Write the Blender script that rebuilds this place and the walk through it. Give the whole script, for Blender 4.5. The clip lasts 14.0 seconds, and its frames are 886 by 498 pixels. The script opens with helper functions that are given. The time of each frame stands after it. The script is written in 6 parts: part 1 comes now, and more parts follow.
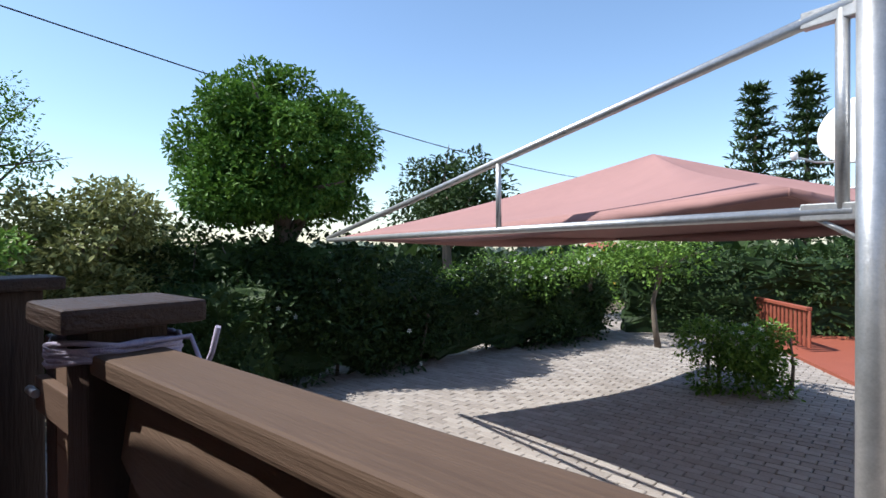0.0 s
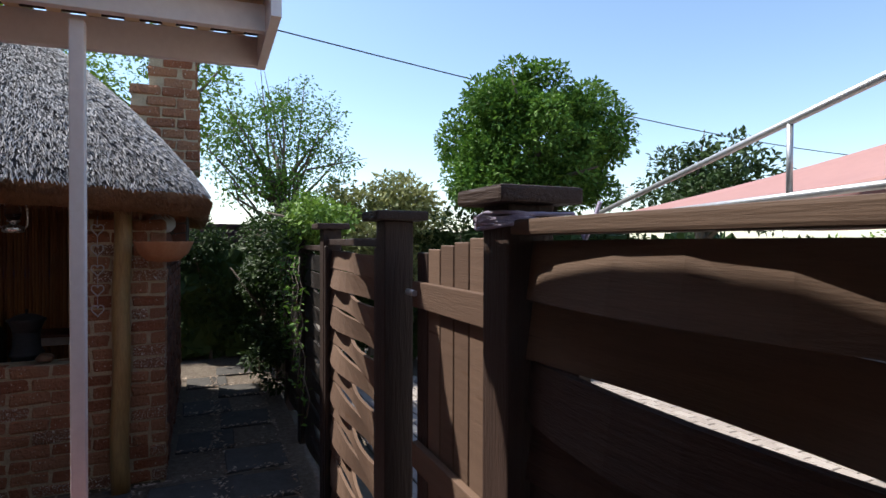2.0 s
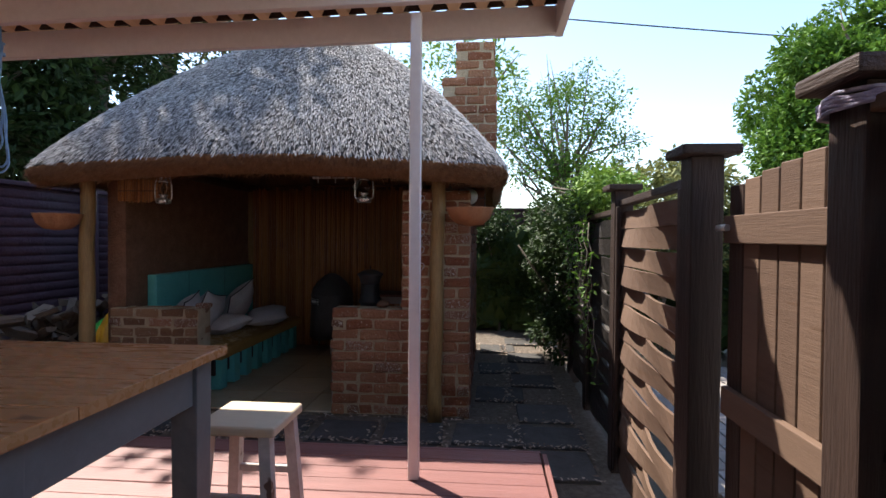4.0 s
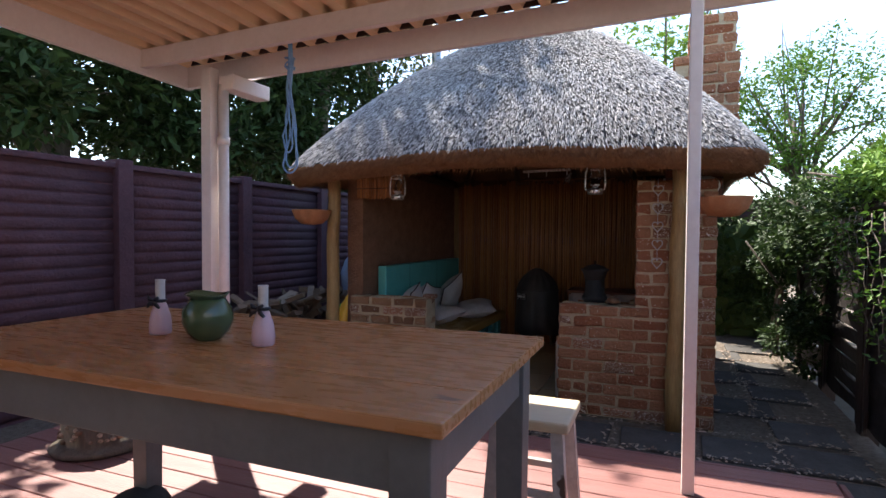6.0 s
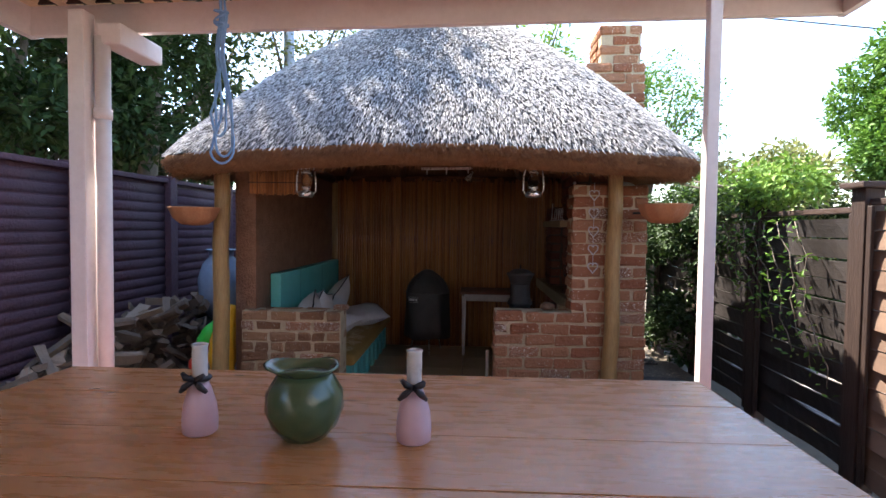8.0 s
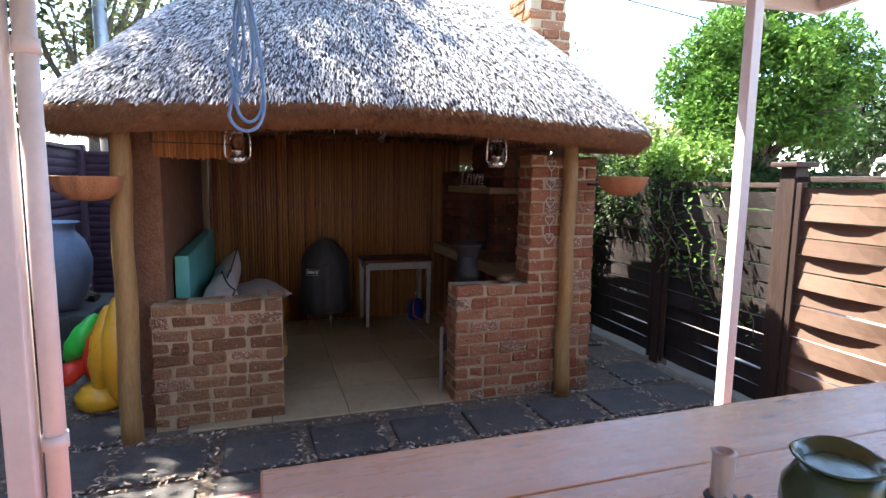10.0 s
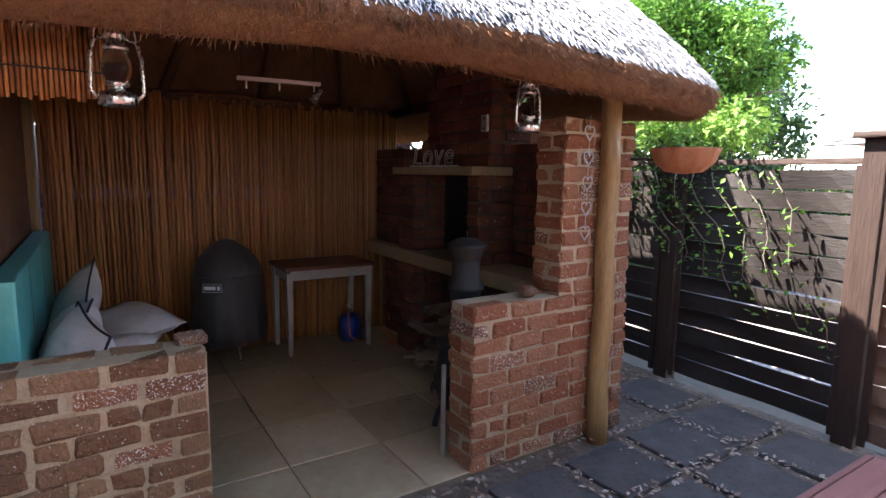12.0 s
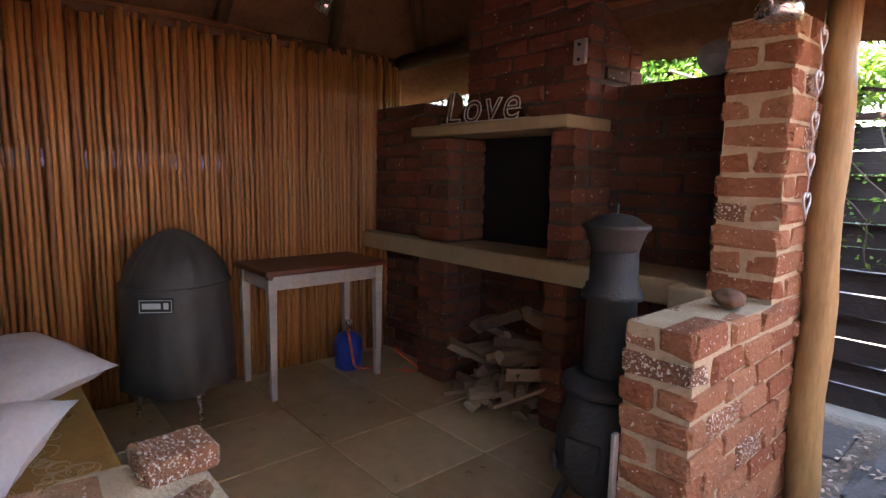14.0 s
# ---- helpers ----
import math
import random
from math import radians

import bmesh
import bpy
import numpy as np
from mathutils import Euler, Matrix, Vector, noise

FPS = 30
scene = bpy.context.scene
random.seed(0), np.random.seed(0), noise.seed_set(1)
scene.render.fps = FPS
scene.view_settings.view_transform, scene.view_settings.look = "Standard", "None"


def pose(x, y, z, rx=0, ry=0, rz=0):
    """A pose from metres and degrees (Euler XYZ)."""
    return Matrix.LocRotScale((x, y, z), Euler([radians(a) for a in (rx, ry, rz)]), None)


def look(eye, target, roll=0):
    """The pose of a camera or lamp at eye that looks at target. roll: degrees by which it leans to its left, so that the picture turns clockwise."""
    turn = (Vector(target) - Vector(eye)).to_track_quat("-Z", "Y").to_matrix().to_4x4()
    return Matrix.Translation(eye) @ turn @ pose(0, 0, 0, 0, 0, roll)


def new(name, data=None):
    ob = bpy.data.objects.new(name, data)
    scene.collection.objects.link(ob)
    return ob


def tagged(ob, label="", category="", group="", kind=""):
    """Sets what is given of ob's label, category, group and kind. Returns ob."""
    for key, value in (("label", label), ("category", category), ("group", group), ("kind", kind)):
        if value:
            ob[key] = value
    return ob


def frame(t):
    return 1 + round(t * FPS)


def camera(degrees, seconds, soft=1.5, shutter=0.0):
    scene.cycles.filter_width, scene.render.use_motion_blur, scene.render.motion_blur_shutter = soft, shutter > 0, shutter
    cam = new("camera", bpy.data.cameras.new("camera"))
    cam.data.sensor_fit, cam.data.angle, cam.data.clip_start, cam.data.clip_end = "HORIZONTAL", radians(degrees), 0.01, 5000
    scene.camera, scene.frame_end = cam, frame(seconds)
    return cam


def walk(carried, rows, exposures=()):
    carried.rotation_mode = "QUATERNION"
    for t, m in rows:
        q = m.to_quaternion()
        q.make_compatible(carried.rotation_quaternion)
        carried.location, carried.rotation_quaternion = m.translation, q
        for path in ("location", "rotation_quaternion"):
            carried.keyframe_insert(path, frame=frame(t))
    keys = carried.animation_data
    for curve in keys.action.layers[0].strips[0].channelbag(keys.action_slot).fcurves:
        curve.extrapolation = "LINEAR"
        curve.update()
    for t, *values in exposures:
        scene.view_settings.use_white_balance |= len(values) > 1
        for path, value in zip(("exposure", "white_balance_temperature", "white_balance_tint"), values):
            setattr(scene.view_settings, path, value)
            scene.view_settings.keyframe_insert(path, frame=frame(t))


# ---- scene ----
cam = camera(78.2, 14.0)
METRES, EYE, TILT, LEAN, TURN = 6.2, 1.92, 0.0, 0.0, 42.0
ROWS = [
    (0.0, 0.0, 0.0, 0.0, -0.0, -0.63, 0.34),
    (0.5, -0.0104, -0.0117, -0.0048, 3.59, -0.57, 0.3),
    (1.0, -0.0187, -0.0278, -0.0113, 9.68, -0.58, 0.18),
    (1.5, -0.0257, -0.0396, -0.0224, 16.9, -0.59, 0.02),
    (2.0, -0.0277, -0.0454, -0.0322, 24.37, -0.64, -0.17),
    (2.5, -0.0301, -0.0539, -0.0414, 31.55, -0.73, -0.28),
    (3.0, -0.0304, -0.0599, -0.0501, 39.5, -0.92, -0.36),
    (3.5, -0.0298, -0.0638, -0.0593, 46.45, -1.13, -0.35),
    (4.0, -0.03, -0.0668, -0.0657, 52.69, -1.24, -0.43),
    (6.5, -0.1018, -0.149, -0.0705, 70.95, -1.73, -0.37),
    (7.0, -0.1317, -0.1671, -0.0673, 66.05, -1.62, -0.57),
    (7.5, -0.1701, -0.1842, -0.0637, 57.81, -1.31, -0.65),
    (8.0, -0.211, -0.2125, -0.0586, 50.61, -2.31, -0.7),
    (10.5, -0.4262, -0.2687, -0.0377, 24.89, -7.59, -0.9),
    (11.0, -0.4808, -0.2455, -0.0397, 20.43, -7.59, -0.84),
    (11.5, -0.532, -0.2035, -0.0455, 17.22, -7.61, -0.83),
    (12.0, -0.5824, -0.1568, -0.0569, 15.36, -7.69, -0.94),
    (12.5, -0.6345, -0.1029, -0.0668, 13.54, -7.81, -0.99),
    (13.0, -0.676, -0.056, -0.0713, 11.48, -7.85, -1.03),
    (13.5, -0.7109, -0.0196, -0.0827, 9.8, -7.76, -0.98),
    (14.0, -0.744, 0.0074, -0.0926, 7.19, -7.59, -0.96),
]
# the walk
PATH = [(t, pose(0, 0, EYE, TILT, LEAN, TURN) @ pose(METRES * x, METRES * y, METRES * z, 90 + pitch, roll, yaw)) for t, x, y, z, yaw, pitch, roll in ROWS]
# round the end of the table between two of the rows
PATH += [(8.9, pose(-0.20, -2.42, 1.60, 86.2, -0.75, 84.0)), (9.7, pose(-0.42, -2.84, 1.66, 83.6, -0.83, 75.0))]
PATH.sort(key=lambda row: row[0])
walk(cam, PATH, [(0, 0.55, 6150, 8), (1.0, 0.6, 6200, 8), (2.0, 0.75, 6450, 10), (3.0, 1.0, 6650, 11), (4.0, 1.35, 6650, 11), (6.5, 1.95, 6650, 11),
                 (8.0, 2.5, 6650, 11), (10.5, 2.95, 6500, 10), (12.0, 3.35, 6500, 12), (12.5, 3.7, 6600, 13), (13.0, 3.95, 6850, 14), (14.0, 4.6, 7200, 15)])

# ---- light ----
SUN_EL, SUN_AZ = 54.0, (-0.66, -0.75)          # height in degrees, level direction towards the sun
world = bpy.data.worlds.new("world")
scene.world = world
world.use_nodes = True
wn = world.node_tree.nodes
sky = wn.new("ShaderNodeTexSky")
sky.sky_type, sky.sun_disc = "NISHITA", False
sky.sun_elevation, sky.sun_rotation = radians(SUN_EL), math.atan2(SUN_AZ[0], SUN_AZ[1])
sky.air_density, sky.dust_density, sky.ozone_density = 1.0, 0.5, 2.0
world.node_tree.links.new(sky.outputs[0], wn["Background"].inputs[0])
wn["Background"].inputs[1].default_value = 0.15
sun = new("sun", bpy.data.lights.new("sun", "SUN"))
sun.data.energy, sun.data.angle, sun.data.color = 5.0, radians(0.5), (1.0, 0.95, 0.87)
ce = math.cos(radians(SUN_EL))
sun.matrix_world = look((0, 0, 0), (-SUN_AZ[0] * ce, -SUN_AZ[1] * ce, -math.sin(radians(SUN_EL))))


# ---- materials ----
def surf(name, ramp, scale=8.0, rough=0.7, bump=0.3, stretch=(1, 1, 1), metal=0.0, fine=6.0, rnd=0.0, spread=0.25, specks=None, spec=0.4, dist=0.01):
    """Ramp of colours driven by two sizes of noise, with fine relief; rnd shifts the ramp piece by piece; specks: (colour, scale, amount)."""
    m = bpy.data.materials.new(name)
    m.use_nodes = True
    n, l = m.node_tree.nodes, m.node_tree.links
    b = n["Principled BSDF"]
    b.inputs["Metallic"].default_value = metal
    b.inputs["Specular IOR Level"].default_value = spec
    tc, mp, oi = n.new("ShaderNodeTexCoord"), n.new("ShaderNodeMapping"), n.new("ShaderNodeObjectInfo")
    off = n.new("ShaderNodeVectorMath")
    off.operation = "SCALE"
    off.inputs[0].default_value = (17.3, 31.7, 23.1)
    l.new(oi.outputs["Random"], off.inputs["Scale"])
    l.new(tc.outputs["Object"], mp.inputs["Vector"])
    l.new(off.outputs[0], mp.inputs["Location"])
    mp.inputs["Scale"].default_value = stretch
    a, f = n.new("ShaderNodeTexNoise"), n.new("ShaderNodeTexNoise")
    for tex, s in ((a, scale), (f, scale * fine)):
        tex.inputs["Scale"].default_value, tex.inputs["Detail"].default_value, tex.inputs["Roughness"].default_value = s, 5, 0.6
        l.new(mp.outputs[0], tex.inputs["Vector"])
    mix = n.new("ShaderNodeMath")
    mix.operation = "MULTIPLY_ADD"
    mix.inputs[1].default_value = 0.45
    l.new(f.outputs["Fac"], mix.inputs[0])
    half = n.new("ShaderNodeMath")
    half.operation = "MULTIPLY"
    half.inputs[1].default_value = 0.55
    l.new(a.outputs["Fac"], half.inputs[0])
    l.new(half.outputs[0], mix.inputs[2])
    val = mix.outputs[0]
    wide = n.new("ShaderNodeMapRange")
    wide.inputs["From Min"].default_value, wide.inputs["From Max"].default_value = 0.5 - spread, 0.5 + spread
    l.new(val, wide.inputs["Value"])
    val = wide.outputs[0]
    if rnd:
        sh, isl, pick = n.new("ShaderNodeMath"), n.new("ShaderNodeNewGeometry"), n.new("ShaderNodeMath")
        pick.operation = "ADD"
        l.new(oi.outputs["Random"], pick.inputs[0])
        l.new(isl.outputs["Random Per Island"], pick.inputs[1])
        fr = n.new("ShaderNodeMath")
        fr.operation = "FRACT"
        l.new(pick.outputs[0], fr.inputs[0])
        sh.operation = "MULTIPLY_ADD"
        sh.inputs[1].default_value = rnd
        l.new(fr.outputs[0], sh.inputs[0])
        low = n.new("ShaderNodeMath")
        low.operation = "MULTIPLY"
        low.inputs[1].default_value = 1 - rnd
        l.new(val, low.inputs[0])
        l.new(low.outputs[0], sh.inputs[2])
        val = sh.outputs[0]
    cr = n.new("ShaderNodeValToRGB")
    els = cr.color_ramp.elements
    for i, c in enumerate(ramp):
        p = i / (len(ramp) - 1)
        e = els[0] if i == 0 else els[1] if i == len(ramp) - 1 else els.new(p)
        e.position = p
        e.color = (*c, 1)
    l.new(val, cr.inputs[0])
    col = cr.outputs[0]
    if specks:
        v = n.new("ShaderNodeTexNoise")
        v.inputs["Scale"].default_value, v.inputs["Detail"].default_value = specks[1], 2
        l.new(mp.outputs[0], v.inputs["Vector"])
        th = n.new("ShaderNodeMapRange")
        th.inputs["From Min"].default_value, th.inputs["From Max"].default_value = specks[2], specks[2] + 0.03
        l.new(v.outputs["Fac"], th.inputs["Value"])
        mc = n.new("ShaderNodeMix")
        mc.data_type = "RGBA"
        mc.inputs["B"].default_value = (*specks[0], 1)
        l.new(th.outputs[0], mc.inputs["Factor"])
        l.new(col, mc.inputs["A"])
        col = mc.outputs["Result"]
    l.new(col, b.inputs["Base Color"])
    rr = n.new("ShaderNodeMapRange")
    rr.inputs["To Min"].default_value, rr.inputs["To Max"].default_value = max(0.05, rough - 0.12), min(1, rough + 0.12)
    l.new(f.outputs["Fac"], rr.inputs["Value"])
    l.new(rr.outputs[0], b.inputs["Roughness"])
    if bump:
        bp = n.new("ShaderNodeBump")
        bp.inputs["Strength"].default_value, bp.inputs["Distance"].default_value = bump, dist
        l.new(f.outputs["Fac"], bp.inputs["Height"])
        l.new(bp.outputs[0], b.inputs["Normal"])
    return m


def leaf_mat(name, ramp):
    m = surf(name, ramp, 3, 0.58, 0, rnd=0.7, spec=0.25)
    n, l = m.node_tree.nodes, m.node_tree.links
    b, out = n["Principled BSDF"], n["Material Output"]
    tr, mx = n.new("ShaderNodeBsdfTranslucent"), n.new("ShaderNodeMixShader")
    l.new(b.inputs["Base Color"].links[0].from_socket, tr.inputs["Color"])
    mx.inputs[0].default_value = 0.22
    l.new(b.outputs[0], mx.inputs[1])
    l.new(tr.outputs[0], mx.inputs[2])
    l.new(mx.outputs[0], out.inputs["Surface"])
    return m


BRICK = surf("red_clay_brick", [(0.24, 0.085, 0.045), (0.54, 0.145, 0.045), (0.74, 0.22, 0.06), (0.82, 0.34, 0.11), (0.66, 0.2, 0.06), (0.4, 0.21, 0.12)], 9, 0.9, 1.0, rnd=0.72, spread=0.2, specks=((0.66, 0.56, 0.45), 75, 0.67), spec=0.1, dist=0.03)
BROWNBRICK = surf("brown_clinker_brick", [(0.16, 0.085, 0.05), (0.29, 0.15, 0.08), (0.43, 0.2, 0.09), (0.58, 0.2, 0.065), (0.35, 0.21, 0.12)], 9, 0.9, 1.0, rnd=0.72, spread=0.2, specks=((0.6, 0.52, 0.43), 75, 0.67), spec=0.1, dist=0.03)
PEBBLEBRICK = surf("pebble_flecked_brick", [(0.14, 0.085, 0.06), (0.3, 0.16, 0.1), (0.42, 0.19, 0.1)], 11, 0.85, 1.0, rnd=0.5, specks=((0.72, 0.67, 0.58), 120, 0.575), spec=0.2, dist=0.035)
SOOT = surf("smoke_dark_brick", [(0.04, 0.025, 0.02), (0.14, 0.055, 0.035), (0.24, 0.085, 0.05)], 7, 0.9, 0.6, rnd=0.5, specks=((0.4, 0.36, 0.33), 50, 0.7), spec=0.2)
MORTAR = surf("sandy_mortar", [(0.34, 0.265, 0.17), (0.56, 0.455, 0.31)], 14, 0.95, 0.9, spec=0.1, dist=0.015)
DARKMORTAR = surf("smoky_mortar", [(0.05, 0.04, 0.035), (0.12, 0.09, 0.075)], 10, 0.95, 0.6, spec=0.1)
THATCH = surf("grey_thatch", [(0.07, 0.066, 0.066), (0.34, 0.325, 0.325), (0.7, 0.675, 0.66)], 5, 0.8, 0.3, rnd=0.85, spec=0.2)
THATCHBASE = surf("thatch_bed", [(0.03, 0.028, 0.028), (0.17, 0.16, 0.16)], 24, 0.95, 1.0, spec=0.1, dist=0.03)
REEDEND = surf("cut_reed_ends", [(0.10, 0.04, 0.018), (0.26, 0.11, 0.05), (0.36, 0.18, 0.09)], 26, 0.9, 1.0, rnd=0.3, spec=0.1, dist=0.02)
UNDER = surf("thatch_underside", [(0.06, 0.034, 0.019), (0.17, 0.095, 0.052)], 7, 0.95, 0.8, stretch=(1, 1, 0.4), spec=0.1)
BAMBOO = surf("reed_screen", [(0.13, 0.04, 0.014), (0.33, 0.12, 0.035), (0.52, 0.24, 0.08)], 4, 0.3, 0.3, stretch=(5, 5, 0.8), rnd=0.6)
POLEWOOD = surf("varnished_pole", [(0.15, 0.085, 0.03), (0.3, 0.185, 0.07), (0.4, 0.265, 0.11)], 5, 0.5, 0.3, stretch=(3, 3, 0.5))
RAFTER = surf("dark_rafter_pole", [(0.05, 0.025, 0.013), (0.14, 0.075, 0.038)], 5, 0.7, 0.3, stretch=(3, 3, 0.5))
FENCE = surf("dark_stained_boards", [(0.012, 0.007, 0.006), (0.028, 0.016, 0.012), (0.06, 0.035, 0.026)], 3, 0.6, 0.5, stretch=(0.5, 5, 7), rnd=0.3, spec=0.3)
FENCEV = surf("dark_stained_upright", [(0.012, 0.007, 0.006), (0.028, 0.016, 0.012), (0.06, 0.035, 0.026)], 3, 0.6, 0.5, stretch=(6, 5, 0.5), rnd=0.3, spec=0.3)
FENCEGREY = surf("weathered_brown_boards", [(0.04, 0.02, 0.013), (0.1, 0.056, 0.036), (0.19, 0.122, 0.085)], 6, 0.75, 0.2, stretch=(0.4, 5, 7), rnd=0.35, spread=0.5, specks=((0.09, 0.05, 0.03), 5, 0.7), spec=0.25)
PURPLE = surf("plum_painted_concrete", [(0.05, 0.023, 0.033), (0.08, 0.037, 0.05), (0.105, 0.052, 0.066)], 5, 0.75, 0.6, spec=0.3, dist=0.02)
DECK = surf("red_stained_deck", [(0.13, 0.05, 0.043), (0.21, 0.085, 0.073), (0.29, 0.13, 0.115)], 3, 0.5, 0.35, stretch=(7, 0.5, 7), rnd=0.3, spec=0.45)
PAVER = surf("slate_grey_paver", [(0.04, 0.037, 0.034), (0.076, 0.071, 0.066), (0.12, 0.113, 0.106)], 7, 0.9, 0.6, rnd=0.2, spec=0.15)
GRAVEL = surf("gravel_and_litter", [(0.06, 0.045, 0.035), (0.17, 0.13, 0.10), (0.3, 0.25, 0.2)], 26, 0.9, 1.0, spec=0.15, dist=0.02)
LITTER = surf("dry_leaf_litter", [(0.1, 0.055, 0.035), (0.3, 0.19, 0.13), (0.52, 0.42, 0.33)], 10, 0.8, 0.3, rnd=0.8, spec=0.2)
STONETILE = surf("honed_stone_tile", [(0.24, 0.17, 0.09), (0.42, 0.33, 0.19), (0.54, 0.45, 0.29)], 2.6, 0.32, 0.25, rnd=0.35)
GROUT = surf("grout", [(0.1, 0.08, 0.055), (0.17, 0.14, 0.1)], 12, 0.9, 0.4)
WHITEPAINT = surf("white_paint", [(0.62, 0.55, 0.53), (0.78, 0.72, 0.7)], 5, 0.5, 0.12, rnd=0.15)
# cream paint, with warm bounce light from below put into the colour
CREAM = surf("bounce_tinted_cream_sheet", [(0.62, 0.47, 0.29), (0.74, 0.58, 0.38)], 1.4, 0.5, 0.05, stretch=(0.3, 4, 4))
PINE = surf("oiled_pine", [(0.4, 0.165, 0.058), (0.48, 0.225, 0.088), (0.54, 0.275, 0.12)], 2.2, 0.28, 0.05, stretch=(3.4, 0.6, 3.4), rnd=0.2, spread=0.6, specks=((0.17, 0.07, 0.03), 7.5, 0.715), spec=0.5)
GREYPAINT = surf("grey_blue_paint", [(0.11, 0.118, 0.116), (0.18, 0.188, 0.186)], 5, 0.5, 0.2)
WHITEWASH = surf("worn_whitewash", [(0.32, 0.29, 0.27), (0.55, 0.52, 0.5)], 8, 0.65, 0.3, specks=((0.12, 0.07, 0.05), 9, 0.68))
TEAL = surf("turquoise_paint", [(0.07, 0.36, 0.34), (0.13, 0.48, 0.45)], 6, 0.5, 0.2)
OCHRE = surf("ochre_upholstery", [(0.28, 0.16, 0.045), (0.4, 0.245, 0.08)], 16, 0.9, 0.5, spec=0.1)
DARKRAIL = surf("weathered_dark_rail", [(0.028, 0.015, 0.01), (0.08, 0.046, 0.03), (0.16, 0.104, 0.072)], 6, 0.75, 0.2, stretch=(0.4, 5, 7), rnd=0.3, spread=0.45, specks=((0.05, 0.03, 0.02), 5, 0.7), spec=0.25)
# dark stain taken near black, with shade put into the colour
BLACKFENCE = surf("shade_dark_stained_boards", [(0.008, 0.007, 0.007), (0.02, 0.016, 0.014), (0.04, 0.03, 0.026)], 4, 0.6, 0.4, stretch=(0.5, 5, 7), rnd=0.3, spec=0.3)
SCROLL = surf("pale_scroll_print", [(0.42, 0.31, 0.16), (0.52, 0.4, 0.24)], 20, 0.9, 0.3, spec=0.1)
LINEN = surf("pale_grey_linen", [(0.5, 0.47, 0.46), (0.66, 0.63, 0.62)], 9, 0.95, 0.4, spec=0.1, dist=0.004)
DARKCORD = surf("dark_cord", [(0.02, 0.02, 0.022), (0.05, 0.05, 0.055)], 20, 0.8, 0.1)
COVER = surf("charcoal_vinyl_cover", [(0.035, 0.033, 0.033), (0.07, 0.066, 0.064)], 8, 0.55, 0.3)
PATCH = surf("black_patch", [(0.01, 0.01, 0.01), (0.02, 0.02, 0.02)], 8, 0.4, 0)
PALE = surf("pale_print", [(0.55, 0.55, 0.55), (0.7, 0.7, 0.7)], 8, 0.6, 0)
IRON = surf("black_cast_iron", [(0.014, 0.014, 0.015), (0.04, 0.038, 0.037)], 12, 0.62, 0.5, spec=0.35)
GALV = surf("galvanised_steel", [(0.36, 0.36, 0.36), (0.58, 0.58, 0.58)], 18, 0.42, 0.1, metal=0.75)
CHROME = surf("tin_plate", [(0.5, 0.5, 0.5), (0.72, 0.72, 0.7)], 14, 0.28, 0.1, metal=1.0)
CONCRETE = surf("smoothed_concrete", [(0.25, 0.185, 0.1), (0.4, 0.31, 0.19)], 5, 0.7, 0.3)
SAIL = surf("dusty_pink_shade_cloth", [(0.29, 0.165, 0.155), (0.36, 0.205, 0.19)], 2, 0.85, 0.15, spec=0.15)
DRIVE = surf("driveway_block", [(0.2, 0.17, 0.15), (0.33, 0.29, 0.26), (0.42, 0.38, 0.35)], 6, 0.85, 0.5, rnd=0.4, spec=0.2)
SOIL = surf("dry_soil", [(0.07, 0.055, 0.04), (0.16, 0.13, 0.09)], 2, 0.95, 0.6)
BARK = surf("tree_bark", [(0.07, 0.055, 0.045), (0.2, 0.165, 0.13)], 6, 0.9, 0.7, stretch=(3, 3, 0.7))
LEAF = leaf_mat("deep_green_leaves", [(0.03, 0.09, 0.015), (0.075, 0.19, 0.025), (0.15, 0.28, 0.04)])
# darker leaf green with shade put into the colour
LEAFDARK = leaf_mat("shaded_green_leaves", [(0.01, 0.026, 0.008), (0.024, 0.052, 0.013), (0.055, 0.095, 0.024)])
# pale leaf green, also the sunlit copy for hedge and creeper tops
LEAFLIGHT = leaf_mat("fresh_and_sunlit_green_leaves", [(0.05, 0.12, 0.015), (0.12, 0.25, 0.03), (0.22, 0.36, 0.06)])
LEAFOLIVE = leaf_mat("olive_leaves", [(0.09, 0.11, 0.03), (0.2, 0.22, 0.065), (0.33, 0.34, 0.13)])
PETAL = surf("white_petals", [(0.7, 0.68, 0.6), (0.85, 0.84, 0.8)], 9, 0.6, 0)
YELLOWPETAL = surf("yellow_petals", [(0.6, 0.4, 0.03), (0.7, 0.5, 0.05)], 9, 0.6, 0)
GREENGLAZE = surf("green_glaze", [(0.035, 0.065, 0.03), (0.08, 0.12, 0.06)], 6, 0.22, 0.1, spec=0.6)
PINKSAND = surf("frosted_lilac_glass", [(0.55, 0.36, 0.42), (0.62, 0.43, 0.48)], 6, 0.35, 0.05)
FROST = surf("frosted_clear_glass", [(0.5, 0.47, 0.46), (0.6, 0.57, 0.56)], 6, 0.3, 0)
RIBBON = surf("black_ribbon", [(0.012, 0.01, 0.014), (0.03, 0.025, 0.035)], 12, 0.5, 0)
BLUEROPE = surf("blue_rope", [(0.1, 0.28, 0.6), (0.3, 0.5, 0.8)], 60, 0.6, 0.4)
LILACROPE = surf("lilac_twine", [(0.2, 0.17, 0.3), (0.5, 0.46, 0.55)], 60, 0.8, 0.4)
BLUEPOT = surf("blue_grey_ceramic", [(0.16, 0.2, 0.27), (0.27, 0.32, 0.4)], 5, 0.5, 0.2)
